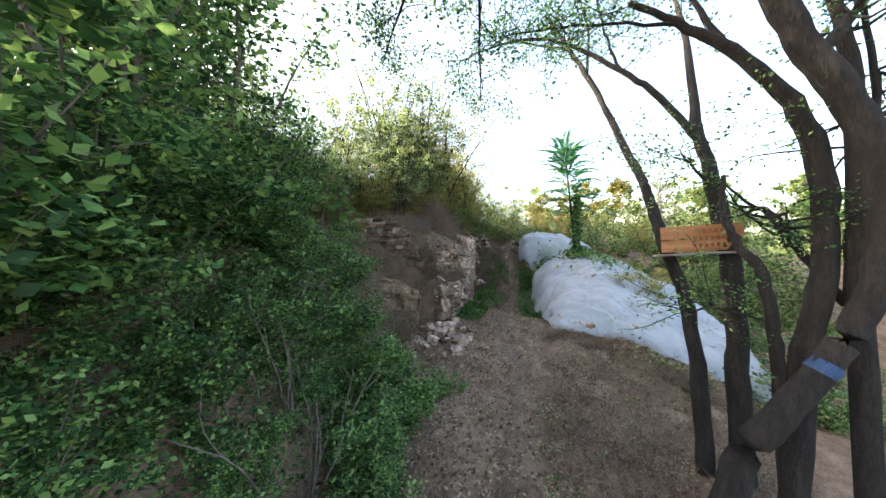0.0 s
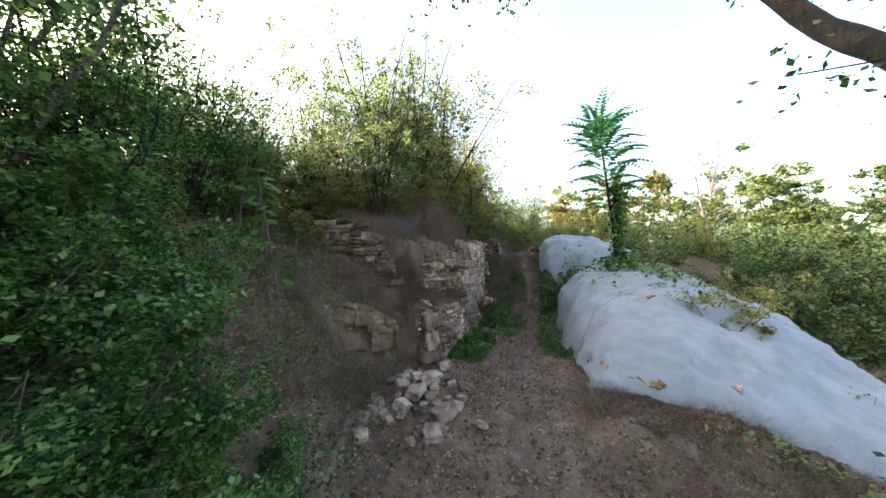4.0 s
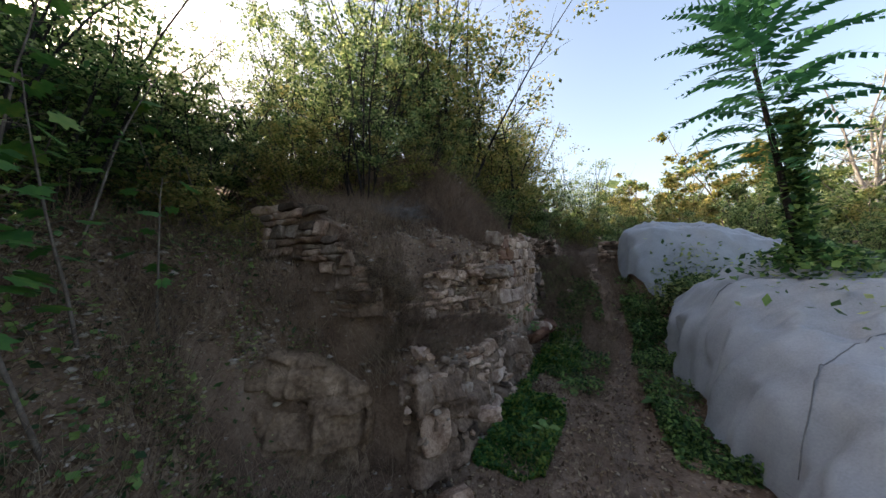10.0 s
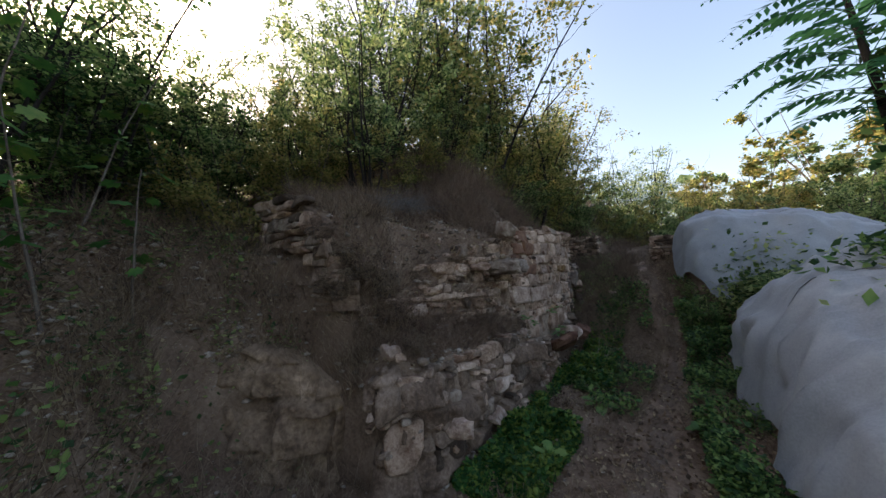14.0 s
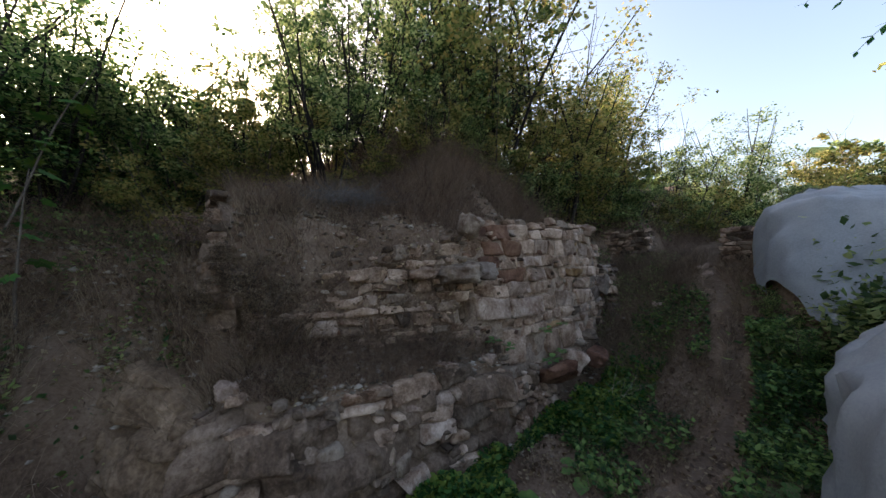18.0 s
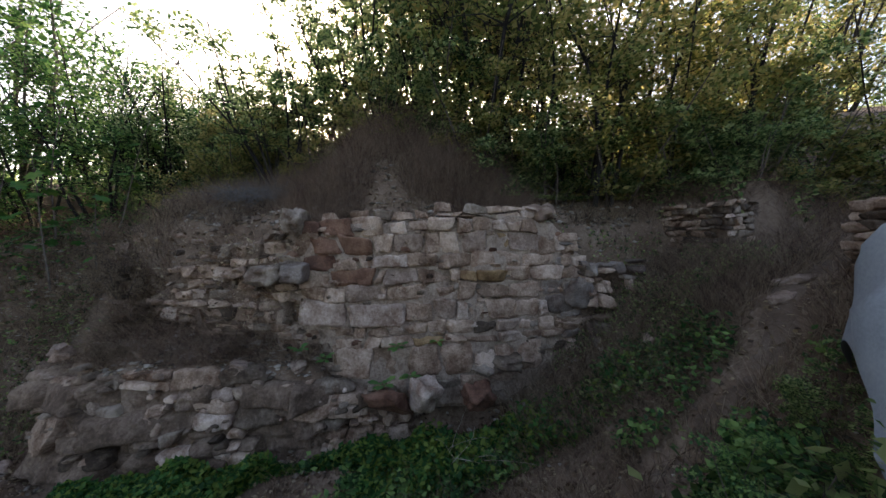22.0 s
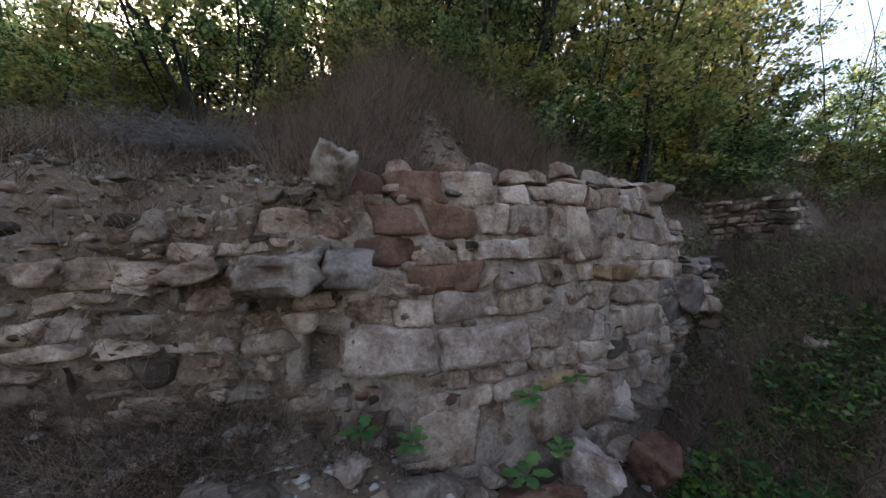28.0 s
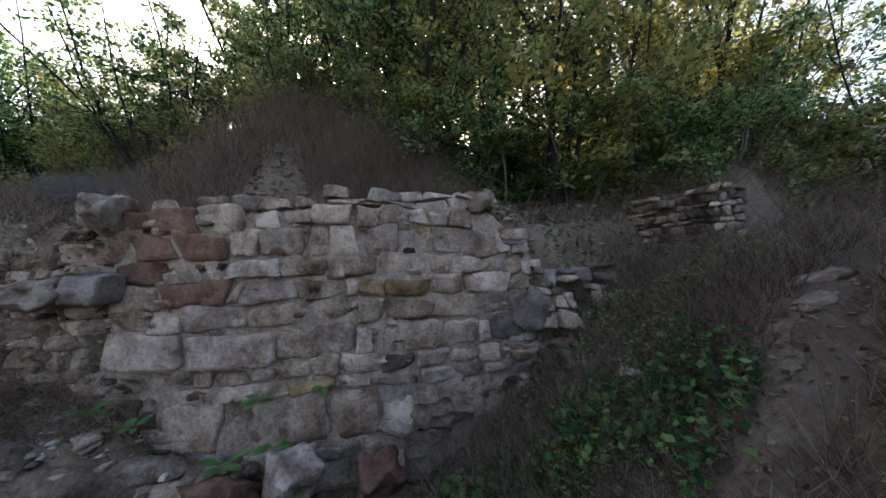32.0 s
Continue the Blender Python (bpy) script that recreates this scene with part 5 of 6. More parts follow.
# ---------------------------------------------------------------- trees by the sign
def old_tree(name, pts, radii, branches, seed, crown_n, label, at_tips=.075, leaf=.02):
    rng = np.random.default_rng(seed)
    ob = holder(name, pts[0])
    o = np.array(pts[0])
    def smooth(P, n):
        P = np.array(P, float) - o
        Q = np.concatenate([2 * P[:1] - P[1:2], P, 2 * P[-1:] - P[-2:-1]])
        k = np.linspace(0, len(P) - 1 - 1e-6, n)
        i, t = k.astype(int), (k % 1)[:, None]
        a, b, c, d = Q[i], Q[i + 1], Q[i + 2], Q[i + 3]
        return .5 * (2 * b + (c - a) * t + (2 * a - 5 * b + 4 * c - d) * t * t + (3 * b - a - 3 * c + d) * t ** 3) + rng.normal(0, .006, (n, 3))
    n = len(pts) * 4
    piece("trunk", mesh_np("trunk", *tube(smooth(pts, n), np.interp(np.linspace(0, 1, n), np.linspace(0, 1, len(radii)), radii) * rng.uniform(.93, 1.07, n), 10)), M_BARK, ob, smooth=True)
    tips = []
    for b, r0, r1 in branches:
        P = smooth(b, len(b) * 4)
        piece("branch", mesh_np("branch", *tube(P, np.linspace(r0, r1, len(P)), 7)), M_BARK, ob, smooth=True)
        twigs = []
        for _ in range(16):
            q = P[rng.integers(len(P) // 3, len(P))]
            p2, r2 = limb(rng, q, (rng.normal(), rng.normal(), rng.normal(.1, .5)), rng.uniform(.4, 1.0), r1 * .7, .003, .5, 6)
            twigs.append(tube(p2, r2, 4))
            tips += list(p2[2:])
        piece("twig_spray", mesh_np("twig_spray", *join(twigs)), M_BARK, ob)
    if crown_n:
        tips = np.array(tips)
        C = tips[rng.integers(0, len(tips), crown_n)] + rng.normal(0, at_tips, (crown_n, 3))
        piece("crown", mesh_np("crown", *leaves(rng, C, leaf)), L_GREEN, ob)
    return tagged(ob, label, "tree", "trees by the sign")


old_tree("tree", [(2.26, 10.4, -.6), (2.2, 10.4, .3), (2.14, 10.4, .81), (2.04, 10.45, 1.43), (1.88, 10.38, 1.81), (1.79, 10.4, 2.14), (1.74, 10.75, 2.64), (1.64, 11.2, 3.2), (1.45, 11.6, 3.95), (1.2, 11.8, 4.6), (.95, 11.9, 5.1), (.6, 12.0, 5.8)],
         [.085, .078, .072, .067, .063, .06, .055, .05, .046, .042, .036, .03],
         [([(.95, 11.9, 5.1), (.5, 12.0, 5.3), (-.2, 12.0, 5.6)], .022, .01), ([(1.2, 11.8, 4.6), (1.25, 12, 5.4), (1.1, 12.2, 6.2)], .025, .01)], 71, 1500, "leaning dark-barked tree that carries a wooden sign")
old_tree("tree", [(2.56, 10.35, -.6), (2.5, 10.35, .5), (2.47, 10.32, 1.02), (2.42, 10.3, 1.49), (2.42, 10.35, 1.82), (2.36, 10.4, 2.21), (2.32, 10.6, 2.85), (2.26, 10.7, 3.22), (2.3, 11.0, 4.0), (2.35, 11.4, 4.9), (2.3, 11.7, 5.6)],
         [.11, .1, .095, .092, .088, .085, .07, .06, .045, .034, .025],
         [([(2.28, 10.65, 3.05), (1.83, 10.65, 3.68), (1.49, 10.75, 4.04), (.95, 11.0, 4.6), (.49, 11.1, 4.85), (-.1, 11.0, 4.8), (-.6, 10.9, 4.6)], .045, .012), ([(2.34, 10.5, 2.5), (2.1, 10.4, 2.75), (1.95, 10.3, 2.9)], .02, .006), ([(1.49, 10.75, 4.04), (1.3, 10.9, 4.7), (1.2, 11, 5.4)], .02, .008)], 72, 4500,
         "tall grey-barked tree beside the wooden sign")
old_tree("tree", [(2.0, 9.55, -.55), (2.14, 9.55, .1), (2.42, 9.55, .58), (2.66, 9.55, .96), (2.84, 9.55, 1.31), (2.95, 9.55, 1.65), (3.01, 9.55, 2.05), (2.97, 9.55, 2.5), (2.83, 9.55, 2.88), (2.6, 9.55, 3.33), (2.36, 9.55, 3.85), (2.1, 9.5, 4.5)],
         [.14, .115, .1, .095, .092, .092, .095, .1, .105, .105, .1, .09],
         [([(2.6, 9.55, 3.33), (2.9, 9.6, 3.8), (3.1, 9.6, 4.5)], .05, .02), ([(2.3, 9.5, 3.95), (1.6, 9.6, 4.3), (.8, 9.8, 4.4)], .04, .01)], 73, 3000, "thick curved tree trunk with dark bark")
old_tree("tree", [(2.72, 9.95, -.6), (2.78, 9.95, .85), (2.88, 9.95, 1.45), (2.92, 9.95, 2.17), (2.83, 9.95, 2.78), (2.61, 9.95, 3.25), (2.22, 9.95, 3.72), (1.83, 9.95, 4.02), (1.4, 9.95, 4.33)], [.11, .1, .095, .09, .085, .07, .055, .04, .03],
         [([(2.22, 9.95, 3.72), (1.9, 10.1, 4.5), (1.8, 10.2, 5.0)], .03, .01), ([(1.83, 9.95, 4.02), (1.0, 9.9, 4.15), (.2, 9.9, 4.2)], .02, .008)], 77, 3000, "grey trunk bending over beside the thick one")
old_tree("tree", [(2.72, 10.0, -.6), (2.64, 10.0, .65), (2.56, 9.95, 1.2), (2.46, 9.95, 1.65), (2.3, 10.0, 1.95), (2.25, 10.1, 2.2), (2.3, 10.2, 2.6)], [.065, .055, .05, .048, .04, .032, .02],
         [([(2.56, 10, 1.2), (2.2, 10.1, 1.28), (1.95, 10.15, 1.2)], .012, .006)], 74, 900, "slim crooked tree behind the sign")
old_tree("tree", [(3.2, 9.9, -.6), (3.1, 9.9, 1.46), (3.08, 9.9, 2.29), (3.04, 9.9, 3.33), (2.9, 9.9, 4.1)], [.09, .08, .07, .06, .045], [([(3.05, 9.95, 1.4), (2.8, 10.15, 1.95), (2.62, 10.2, 2.26)], .045, .025), ([(3.08, 9.9, 2.3), (3.2, 9.9, 2.9), (3.1, 9.9, 3.9)], .04, .02)], 75, 2600, "dark straight-stemmed tree at the edge of the wood")
old_tree("tree", [(1.6, 5.3, -.6), (1.55, 5.3, 1.5), (1.2, 6.0, 3.6), (.6, 7.4, 4.6)], [.12, .1, .07, .04],
         [([(1.2, 6.0, 3.6), (.2, 8.4, 4.2), (-.3, 10.9, 4.0)], .03, .008), ([(.8, 7, 4.4), (-.4, 8.8, 4.4), (-1.4, 10, 4.2)], .03, .008)], 76, 7000, "tree whose branches hang over the start of the path", .1, .022)

# blue trail mark on the thick trunk
mk = new("paint_mark", mesh_np("paint_mark", *tube([(2.63, 9.55, .91), (2.68, 9.55, .99)], [.103, .102], 12)))
mk.data.materials.append(material("blue_paint", [(.02, .045, .10), (.035, .07, .15), (.06, .1, .2)], 6, 60, .8, .3))
tagged(mk, "blue painted trail mark round the thick trunk", "paint mark")

# the wooden sign
M_LETTER = material("faded_lettering", [(.15, .055, .025), (.22, .09, .04), (.3, .13, .06)], 8, 60, .85, .2)
sign = holder("wooden_sign", (2.14, 10.27, 1.97), radians(4))


def board(name, sx, sy, sz, at, mat, parent, label="", ry=0.):
    bm = bmesh.new()
    bmesh.ops.create_cube(bm, size=1)
    bmesh.ops.scale(bm, vec=(sx, sy, sz), verts=bm.verts)
    bmesh.ops.bevel(bm, geom=bm.edges[:], offset=.004, segments=2, affect="EDGES")
    ob = part(name, bm, mat, parent, label)
    ob.location, ob.rotation_euler = at, (0, ry, 0)
    return ob


board("upper_board", .74, .022, .135, (0, 0, .07), M_WOOD, sign, "", radians(-4))
board("lower_board", .72, .022, .125, (0, .004, -.066), M_WOOD, sign, "", radians(-4))
board("shelf", .86, .12, .02, (.0, -.02, -.155), M_OLDWOOD, sign, "grey weathered plank under the sign", radians(-4))
board("batten", .5, .03, .03, (.42, .0, -.52), M_OLDWOOD, sign, "grey batten nailed between the trunks", radians(-3))
for row, (zz, n, x0) in enumerate([(.075, 5, .02), (.0, 7, -.06), (-.07, 7, -.06)]):
    for k in range(n):
        board("lettering_bar", .03, .003, .04, (x0 + k * .052, -.0135, zz + (x0 + k * .052) * .07), M_LETTER, sign)
tagged(sign, "faded orange-brown wooden sign nailed between two trunks", "sign")

# ---------------------------------------------------------------- undergrowth, litter and dry stalks
def near_foot(x, y, lo, hi):
    d = line_dist(x, y, FOOT)[0]
    return (d > lo) & (d < hi)


field("nettles", 34000, 81, (-1.7, -.6, 14.8, 20), lambda x, y, r: near_foot(x, y, -.8, -.02) & (fbm(x, y, .8, 2, 31) > -.35) & (r.random(len(x)) < np.interp(y, [17.2, 19], [1, .12])), lambda r, P: leaves(r, P + np.stack([0 * P[:, 0], 0 * P[:, 0], r.uniform(.01, .26, len(P)) ** 1.5 * (1 + fbm(P[:, 0], P[:, 1], .3, 2, 7))], 1), .03),
      L_FRESH, "low green weeds growing at the foot of the rock", "weeds")
field("weeds", 22000, 82, (-.45, 1.0, 15.5, 20.8), lambda x, y, r: (x > heap_left(y) - .55) & (x < heap_left(y) + .1) & (fbm(x, y, .7, 2, 35) > -.2), lambda r, P: leaves(r, P + np.stack([0 * P[:, 0], 0 * P[:, 0], r.uniform(.01, .3, len(P)) ** 1.4 * (1 + fbm(P[:, 0], P[:, 1], .3, 2, 9))], 1), .026),
      L_GREEN, "green weeds along the edge of the sheeted heap", "weeds")
field("dry_grass", 9000, 141, (-1.75, .5, 16.6, 20.7), lambda x, y, r: (np.abs(x - np.interp(y, [15, 17, 18.5, 20, 20.7], [-.42, -.46, -.38, -.68, -1.08])) > .17) & (fbm(x, y, .6, 2, 43) > -.35), lambda r, P: blades(r, P, .17, .002, .8, .7), L_DRY, "short dry grass and stalks beside the upper path", "grass")
field("dead_brush", 7000, 142, (-1.9, .4, 17.4, 20.7), lambda x, y, r: (np.abs(x - np.interp(y, [15, 17, 18.5, 20, 20.7], [-.42, -.46, -.38, -.68, -1.08])) > .2) & (fbm(x, y, .5, 2, 45) > -.1), lambda r, P: blades(r, P, .13, .002, 1.2, .8), L_BRUSH, "matted brown stalks beside the upper path", "brush")
field("weeds", 7000, 143, (-1.7, .4, 16.8, 20.2), lambda x, y, r: (np.abs(x - np.interp(y, [15, 17, 18.5, 20, 20.7], [-.42, -.46, -.38, -.68, -1.08])) > .2) & (fbm(x, y, .45, 2, 46) > .05), lambda r, P: leaves(r, P + np.stack([0 * P[:, 0], 0 * P[:, 0], r.uniform(.01, .14, len(P))], 1), .03), L_GREEN, "patches of green weeds beside the upper path", "weeds")
field("weeds", 6000, 88, (-2.6, -.6, 19.2, 21.2), lambda x, y, r: (fbm(x, y, .5, 2, 61) > -.1) & (np.abs(x + .85) > .25), lambda r, P: leaves(r, P + np.stack([0 * P[:, 0], 0 * P[:, 0], r.uniform(.01, .16, len(P))], 1), .02),
      L_OLIVE, "low mixed weeds on the earth slope", "weeds")
field("dry_grass", 5000, 89, (-2.5, -.5, 18.6, 21.2), lambda x, y, r: (line_dist(x, y, EDGE)[0] < 0) & (np.abs(x + .85) > .22), lambda r, P: blades(r, P, .3, .002, .5, .6), L_DRY, "dry brown stalks on the earth slope", "grass")
field("weeds", 2600, 90, (-6.2, -2.2, 11.4, 14.2), lambda x, y, r: (fbm(x, y, .6, 2, 63) > .12), lambda r, P: leaves(r, P + np.stack([0 * P[:, 0], 0 * P[:, 0], r.uniform(.01, .2, len(P))], 1), .04),
      L_GREEN, "scattered green weeds on the littered bank", "weeds")
field("dry_brush", 6000, 145, (-5.2, -2.0, 10.8, 14.1), lambda x, y, r: fbm(x, y, .5, 2, 91) > -.3, lambda r, P: blades(r, P, .3, .0026, 1.1, .9), L_BRUSH, "tangled brown twigs and vines on the littered bank", "brush")
field("dry_brush", 4500, 93, (-6, -2.2, 11.6, 14.4), lambda x, y, r: (fbm(x, y, .7, 2, 67) > .05), lambda r, P: blades(r, P, .5, .0022, .6, .6), L_DRY, "dead stalks and stems on the littered bank", "brush")
field("dry_brush", 13000, 94, (-4.1, -2.6, 16.3, 18.9), lambda x, y, r: (fbm(x, y, .6, 2, 69) > -.3), lambda r, P: blades(r, P, .42, .0018, .6, .8), L_BRUSH, "tall reddish brown dead brush on the bank", "brush")
field("dry_brush", 9000, 151, (-5.8, -2.9, 14.55, 16.4), lambda x, y, r: (fbm(x, y, .5, 2, 93) > -.35) & (line_dist(x, y, EDGE)[0] > .15), lambda r, P: blades(r, P, .24, .0022, .7, .8), L_BRUSH, "reddish brown dead stalks above the dry-stone patch", "brush")
field("dry_brush", 12000, 152, (-3.4, .6, 20.7, 23.6), lambda x, y, r: (np.abs(x + 1.12) > .22) & (fbm(x, y, .5, 2, 95) > -.4), lambda r, P: blades(r, P, .3, .0024, .8, .8), L_BRUSH, "brown dead brush behind the low dry-stone walls", "brush")
field("weeds", 7000, 153, (-3.4, .8, 20.9, 24), lambda x, y, r: (np.abs(x + 1.12) > .25) & (fbm(x, y, .6, 2, 97) > .0), lambda r, P: leaves(r, P + np.stack([0 * P[:, 0], 0 * P[:, 0], r.uniform(.01, .4, len(P))], 1), .035), L_OLIVE, "olive weeds behind the low dry-stone walls", "weeds")
field("weeds", 15000, 154, (2.0, 8, 13.6, 22.5), lambda x, y, r: (mound_top(x, y) < ground_z(x, y, False) + .2) & (fbm(x, y, .9, 2, 99) > -.35), lambda r, P: leaves(r, P + np.stack([0 * P[:, 0], 0 * P[:, 0], r.random(len(P)) ** 1.5 * .4], 1), .05), L_OLIVE, "rank weeds on the valley side of the heap", "weeds")
field("bush_growth", 16000, 95, (3.2, 9, 14, 26), lambda x, y, r: (x > 3.6 + .0 * y) & (fbm(x, y, 1.6, 2, 71) > -.1) & (mound_top(x, y) < ground_z(x, y, False) + .3), lambda r, P: leaves(r, P + np.stack([0 * P[:, 0], 0 * P[:, 0], r.random(len(P)) ** 2 * 1.1], 1), .07), L_OLIVE, "rough scrub on the valley side of the heap", "scrub")
field("dry_grass", 18000, 83, (-5.5, -.8, 12, 22.5), lambda x, y, r: (line_dist(x, y, FOOT)[0] > -.3) & (fbm(x, y, .9, 3, 41) > -.1), lambda r, P: blades(r, P, .22, .0025, .6, .6), L_DRY, "dry brown grass and dead stalks on the bank", "grass")
field("dry_brush", 17000, 84, (-3.6, -2.25, 15.6, 19.6), lambda x, y, r: (fbm(x, y, .9, 2, 47) > -.25) & (line_dist(x, y, EDGE)[0] > .12), lambda r, P: blades(r, P, .24, .0018, .7, .8), L_BRUSH, "reddish brown dead brush on top of the wall", "brush")
field("dry_grass", 9000, 85, (-1.4, 3.4, 7, 20.5), lambda x, y, r: (line_dist(x, y, FOOT)[0] < 0) & (np.abs(x - .1) > .45) & (fbm(x, y, .7, 3, 51) > 0), lambda r, P: blades(r, P, .16, .002, .7, .6), L_DRY, "short dry grass beside the path", "grass")
field("leaf_litter", 16000, 96, (-1.6, 4, 6.2, 14.2), lambda x, y, r: line_dist(x, y, FOOT)[0] < .4, lambda r, P: leaves(r, P + [0, 0, .012], .026), L_LITTER, "tan fallen leaves scattered over the path", "litter")
field("dead_brush", 9000, 97, (.75, 3.6, 13.3, 14.25), lambda x, y, r: fbm(x, y, .5, 2, 73) > -.3, lambda r, P: blades(r, P, .2, .003, 1.4, .8), L_DRY, "brown dead stalks heaped below the white sheet", "brush")
field("dead_brush", 12000, 127, (.6, 4.2, 9.3, 13.6), lambda x, y, r: fbm(x, y, .5, 2, 83) > -.25, lambda r, P: blades(r, P, .11, .0026, 1.6, .9), L_BRUSH, "flattened brown stalks on the rough ground", "brush")
field("weeds", 1500, 128, (.5, 3.6, 9.0, 13.4), lambda x, y, r: fbm(x, y, .35, 2, 85) > .42, lambda r, P: leaves(r, P + np.stack([0 * P[:, 0], 0 * P[:, 0], r.uniform(.01, .1, len(P))], 1), .022), L_OLIVE, "small green weed tufts on the rough ground", "weeds")
field("undergrowth", 30000, 129, (-5.6, -1.5, 5.8, 12.4), lambda x, y, r: (fbm(x, y, .8, 2, 87) > -.3) & (r.random(len(x)) < np.interp(y, [10, 11, 12.4], [1, .35, .12])), lambda r, P: leaves(r, P + np.stack([0 * P[:, 0], 0 * P[:, 0], r.random(len(P)) ** 1.6 * .55], 1), .03), L_GREEN, "dense low undergrowth on the steep bank", "undergrowth")
field("dry_grass", 2600, 130, (-2.9, -2.3, 14.35, 15.15), lambda x, y, r: x < 99, lambda r, P: blades(r, P, .24, .0022, .6, .6), L_DRY, "tuft of straw-coloured grass on the rock edge", "grass")
field("dead_brush", 5000, 98, (1.4, 4.2, 9, 13.3), lambda x, y, r: fbm(x, y, .7, 2, 75) > .0, lambda r, P: blades(r, P, .16, .0025, 1.2, .8), L_DRY, "dry stalks and twigs on the ground under the trees", "brush")
field("leaf_litter", 7000, 131, (-5.2, -1.8, 11.4, 14.3), lambda x, y, r: x < 99, lambda r, P: leaves(r, P + [0, 0, .02], .026), L_LITTER, "tan fallen leaves on the littered bank", "litter")
field("leaf_litter", 6000, 132, (-2.3, .6, 14.2, 20.8), lambda x, y, r: r.random(len(x)) < .8, lambda r, P: leaves(r, P + [0, 0, .016], .022), L_LITTER, "tan fallen leaves along the upper path", "litter")
field("leaf_litter", 15000, 86, (-3, 4, 6.5, 20.5), lambda x, y, r: line_dist(x, y, FOOT)[0] < .4, lambda r, P: leaves(r, P + [0, 0, .012], .028), L_DRY, "fallen brown leaves on the path", "litter")
field("leaf_litter", 16000, 87, (-6, -1.5, 11.5, 20.5), lambda x, y, r: line_dist(x, y, FOOT)[0] > .2, lambda r, P: leaves(r, P + [0, 0, .014], .03), L_DRY, "fallen leaves on the bank", "litter")



def dressing(name, n, seed, box, keep, make, mat, label, category):
    """Small growth standing on the bare earth of the heap."""
    rng = np.random.default_rng(seed)
    x, y = rng.uniform(box[0], box[1], n), rng.uniform(box[2], box[3], n)
    ok = keep(x, y)
    P = np.stack([x[ok], y[ok], heap_body(x[ok], y[ok])], 1)
    return tagged(piece(name, mesh_np(name, *make(rng, P)), mat), label, category, kind="stuff")


dressing("dead_brush", 9000, 121, (.8, 4.4, 13.45, 14.3), lambda x, y: fbm(x, y, .4, 2, 5) > -.35, lambda r, P: blades(r, P, .14, .0022, 1.3, .8), L_BRUSH, "matted dead stalks on the bank below the sheet", "brush")
dressing("leaf_litter", 4500, 122, (.75, 4.4, 13.4, 14.3), lambda x, y: x > 0, lambda r, P: leaves(r, P + [0, 0, .012], .028), L_LITTER, "dry leaves on the bank below the sheet", "litter")
dressing("weeds", 9000, 123, (-.3, 2.6, 18.9, 19.75), lambda x, y: (x > heap_left(y) + .02) & (fbm(x, y, .4, 2, 8) > -.3), lambda r, P: leaves(r, P + np.stack([0 * P[:, 0], 0 * P[:, 0], r.uniform(0, .14, len(P))], 1), .03), L_OLIVE, "weeds on the bare saddle between the two sheets", "weeds")
field("dry_brush", 3500, 124, (-2.4, -1.1, 19.2, 20.9), lambda x, y, r: fbm(x, y, .5, 2, 77) > -.3, lambda r, P: blades(r, P, .18, .0018, .7, .8), L_BRUSH, "reddish brown dead stalks on the earth slope", "brush")
field("dry_brush", 11000, 125, (-2.4, -1.7, 14.6, 17.3), lambda x, y, r: (line_dist(x, y, FOOT)[0] > .12), lambda r, P: blades(r, P, .16, .0016, .9, .8), L_BRUSH, "dead stalks and litter on the rock ledge", "brush")
field("weeds", 1800, 126, (-4.4, -2.5, 12.9, 14.3), lambda x, y, r: fbm(x, y, .5, 2, 79) > -.1, lambda r, P: leaves(r, P + np.stack([0 * P[:, 0], 0 * P[:, 0], r.uniform(.01, .22, len(P))], 1), .026), L_OLIVE, "dull green weeds on the stony bank", "weeds")


def lobed_weed(at, seed, size, n, label):
    """A low rosette of broad leaves, each a part."""
    rng = np.random.default_rng(seed)
    ob = holder("leafy_weed", at)
    for i in range(n):
        a, s = i * 2.4 + rng.normal(0, .3), size * rng.uniform(.6, 1.1)
        up = rng.uniform(.15, .9)
        u = np.array([math.cos(a), math.sin(a), up])
        w = np.array([-math.sin(a), math.cos(a), 0])
        root = np.array([0, 0, .01])
        k = np.array([0, .3, .45, .6, .72, .85, 1.0])
        half = np.array([.01, .03, .26, .2, .3, .18, .0]) * s
        mid = root + u * (k[:, None] * s) - np.array([0, 0, 1]) * (k[:, None] ** 2 * s * .45)
        V = np.concatenate([mid - w * half[:, None], mid + w * half[:, None]])
        F = [(j, j + 1, j + 8, j + 7) for j in range(6)]
        piece("leaf", mesh_np("leaf", V, F), L_GREEN, ob)
    return tagged(ob, label, "weed", "leafy weeds by the wall")


for i, (x, y, z, s) in enumerate([(-1.86, 16.72, 1.0, .1), (-1.86, 16.95, .9, .09), (-1.86, 17.62, .98, .1), (-1.76, 17.74, .72, .12), (-1.72, 17.48, .68, .13), (-1.9, 18.0, 1.0, .08)]):
    lobed_weed((x, y, z), 500 + i, s, 11, "green leafy weed rooted in the wall foot")
for i, (x, y, s) in enumerate([(-1.32, 18.15, .2), (-1.05, 17.7, .22), (-1.36, 17.3, .2), (-1.1, 16.9, .22), (-1.3, 16.2, .22), (-1.15, 15.5, .2), (-.05, 16.6, .2), (.05, 17.4, .22), (-.1, 18.3, .24), (-.2, 18.9, .2), (.1, 15.9, .2)]):
    lobed_weed((x, y, g(x, y) + .02), 520 + i, s, 13, "broad-leaved green weed beside the path")

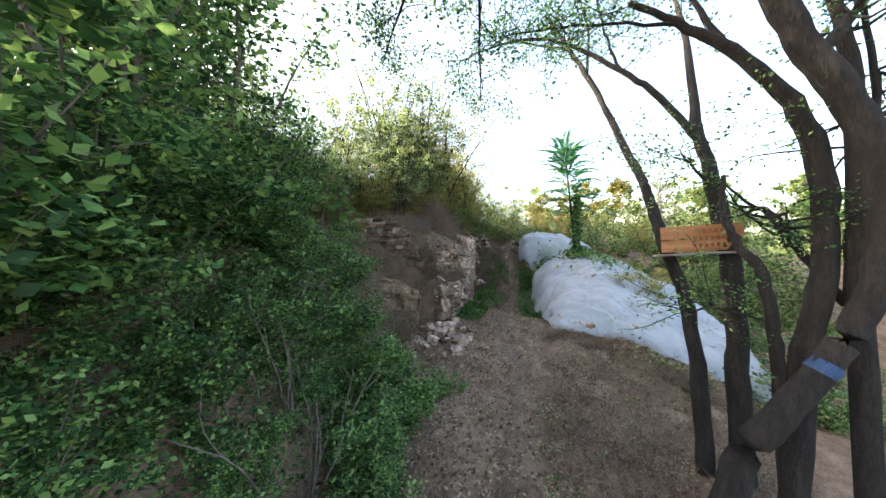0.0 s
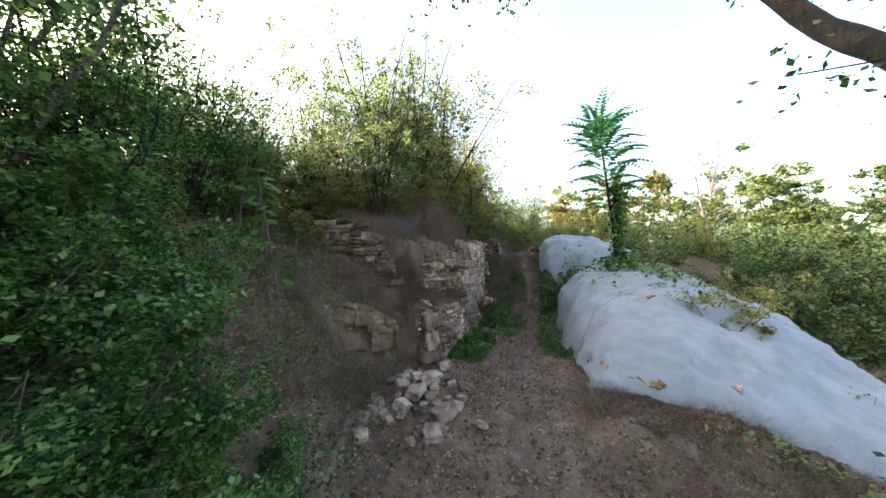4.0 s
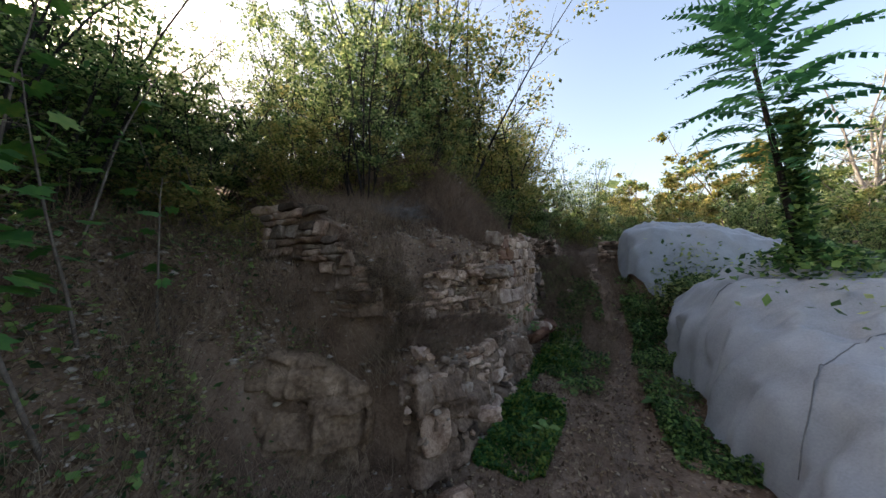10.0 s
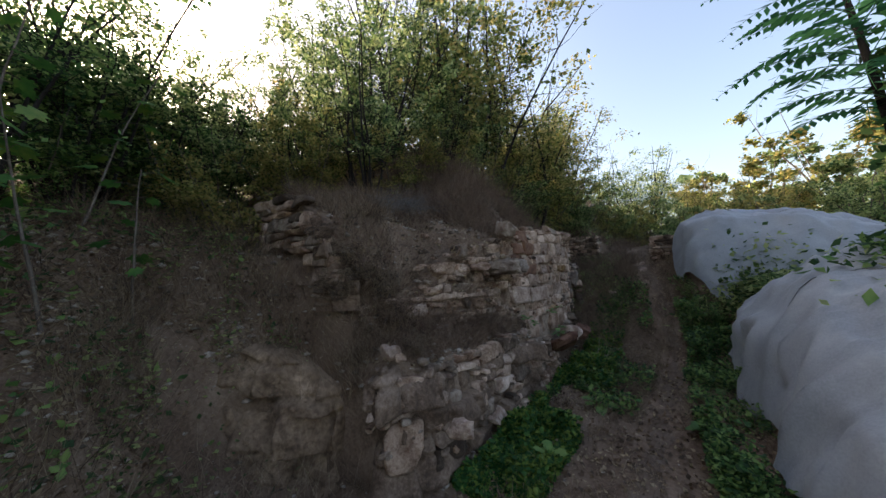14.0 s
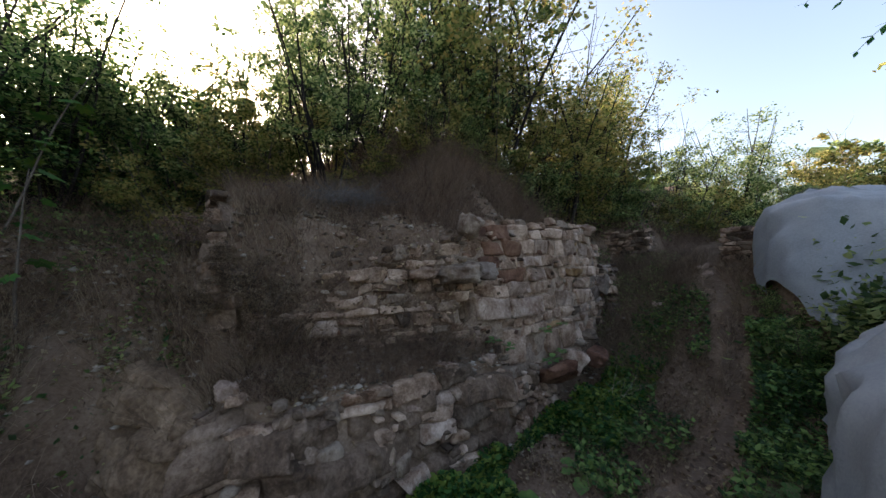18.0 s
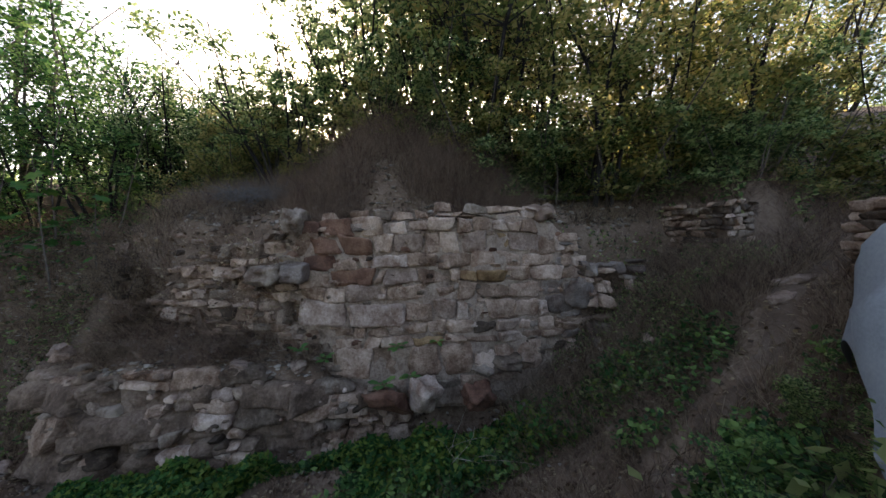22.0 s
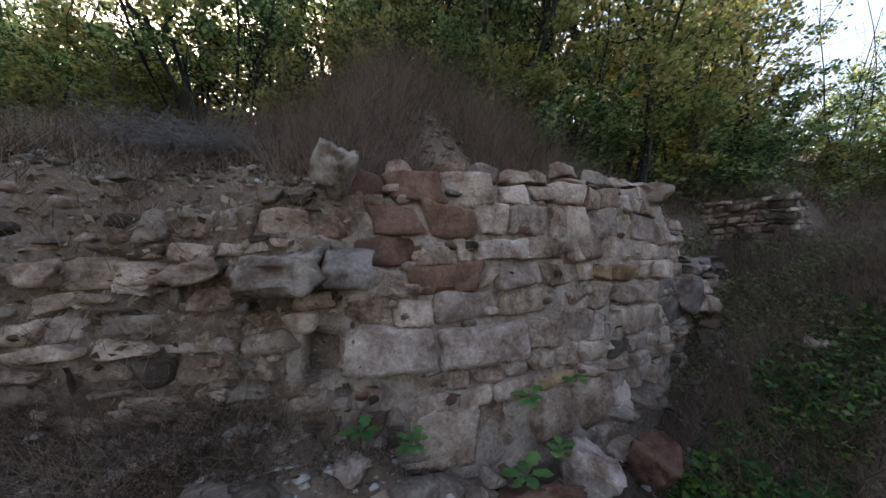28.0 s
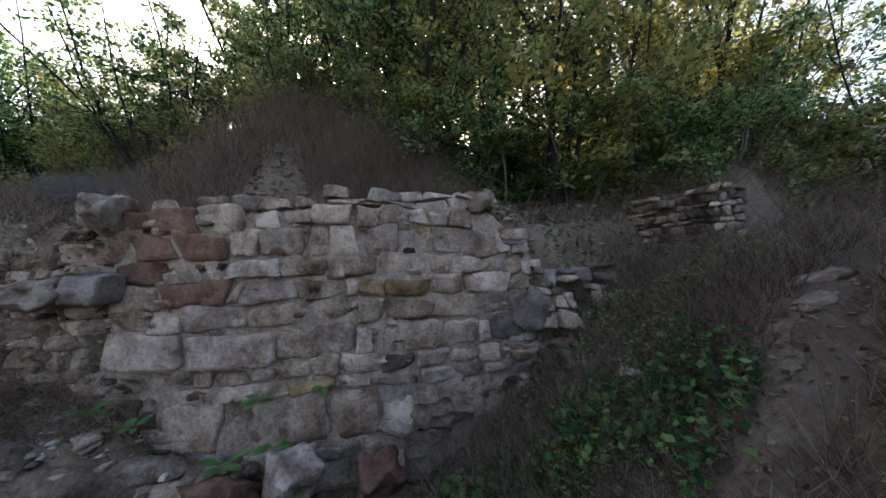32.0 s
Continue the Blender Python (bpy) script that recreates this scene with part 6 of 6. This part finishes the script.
# pale dry stalks bowing over the weeds
M_STRAW = material("straw", [(.22, .19, .14), (.36, .32, .25), (.5, .46, .38)], 9, 60, .9, .1)
straw = holder("dry_stalks", (-1.4, 18.05, g(-1.4, 18.05)))
srng = np.random.default_rng(6)
for i in range(9):
    p, r = limb(srng, (srng.normal(0, .05), srng.normal(0, .06), 0), (.45, srng.normal(.5, .4), 1), srng.uniform(.4, .75), .003, .0012, .35, 9, -1.2)
    piece("stalk", mesh_np("stalk", *tube(p, r, 5)), M_STRAW, straw, smooth=True)
tagged(straw, "pale bowed dry grass stalks beside the wall", "grass")
# scrap of blue litter on the earth slope
scrap = piece("litter_scrap", mesh_np("litter_scrap", [(0, 0, 0), (.05, .02, .01), (.06, .05, .05), (.01, .04, .06), (.03, .03, .07), (.0, .0, .04)], [(0, 1, 2), (0, 2, 3), (3, 2, 4), (0, 3, 5)]), bpy.data.materials["blue_paint"])
scrap.location = (-1.62, 20.16, g(-1.62, 20.16))
tagged(scrap, "crumpled scrap of blue plastic on the slope", "litter")

tagged(piece("dead_brush", mesh_np("dead_brush", *blades(frng0, np.stack([fx, fy, fz], 1), .13, .0016, .9, .8)), L_BRUSH), "withered brown stalks clinging to the broken wall", "brush", kind="stuff")
tagged(piece("leaf_litter", mesh_np("leaf_litter", *leaves(frng0, np.stack([fx + .02, fy, fz - .03], 1)[:700], .022)), L_LITTER), "dry leaves caught on the broken wall", "litter", kind="stuff")

# heap of cut grey branches on the bank
bp = np.random.default_rng(91)
M_GREYTWIG = material("grey_twigs", [(.10, .09, .088), (.17, .155, .15), (.26, .24, .235)], 9, 60, .95, .1)
tw = []
for _ in range(620):
    a = bp.uniform(0, 6.3)
    st = np.array([bp.normal(0, .17), bp.normal(0, .28), bp.uniform(0, .15)])
    p, r = limb(bp, st, (math.cos(a), math.sin(a), bp.normal(0, .25)), bp.uniform(.2, .42), .003, .001, .5, 5)
    tw.append(tube(p, r, 4))
heap = piece("brushwood", mesh_np("brushwood", *join(tw)), M_GREYTWIG)
heap.location = (-3.3, 15.75, g(-3.3, 15.75))
tagged(heap, "heap of cut grey twigs lying on the bank", "brushwood", kind="stuff")

# ---------------------------------------------------------------- valley and distance
K_FAR = [shrub_mesh(60 + i, 6, 6, .25, 3800, .13, .34, .05, .25, .6, 9) for i in range(3)]
FARBARE = shrub_mesh(67, 4, 5.6, .1, 900, .05, .2, .065, .25, .2, 34)
M_PALEBARK = material("pale_bark", [(.16, .145, .13), (.26, .24, .22), (.38, .36, .34)], 6, 40, .9, .2)
frng = np.random.default_rng(17)
for i, (x, y, s, k) in enumerate([(3.4, 26, .48, "o"), (5.2, 24, .42, "o"), (2.0, 30, .65, "a"), (6.8, 29.5, .6, "o"), (5, 34, 1.0, "a"), (9.5, 26, .8, "o"), (11, 31, .9, "o"), (8, 37, 1.1, "o"), (13, 25, .8, "g"), (15, 29, 1.0, "o"), (12, 20, .7, "g"),
                                  (16, 21, .9, "o"), (10, 16, .6, "o"), (14, 15, .8, "g"), (3, 40, 1.1, "o"), (0, 44, 1.2, "a"), (18, 34, 1.2, "o"), (13, 40, 1.2, "o"), (20, 26, 1.2, "g"), (8, 12, .5, "g"), (7, 8.5, .55, "g"), (9.5, 9, .7, "g"),
                                  (6.5, 20, .3, "o"), (8, 22, .38, "o"), (7.4, 17.4, .28, "g"), (2.6, 23.6, .35, "o")]):
    mat = {"o": L_OLIVE, "a": L_AUTUMN, "g": L_GREEN}[k]
    plant("tree", kit_in(K_FAR[i % 3], mat), (x, y), frng.uniform(0, 6.3), s, mat, "broad tree with olive and yellow leaves in the valley", "tree", "trees in the valley")
plant("tree", kit_in(FARBARE, L_OLIVE), (6.6, 27.3), .4, 1.2, L_OLIVE, "slender pale tree with few remaining leaves", "tree", "trees in the valley", .1, M_PALEBARK)
fw = np.random.default_rng(18)
ang, dist = fw.uniform(-2.4, 2.9, 9000), fw.uniform(48, 90, 9000)
wx, wy = dist * np.sin(ang), 15 + dist * np.cos(ang)
wz = ground_z(wx, wy, False) + np.abs(fw.normal(0, 1, 9000)) * 3.2 + 1.5 * vnoise(wx, wy, 9, 5)
tagged(piece("far_woods", mesh_np("far_woods", *leaves(fw, np.stack([wx, wy, wz], 1), 1.1)), L_OLIVE), "distant wooded hillside across the valley", "woods", kind="stuff")
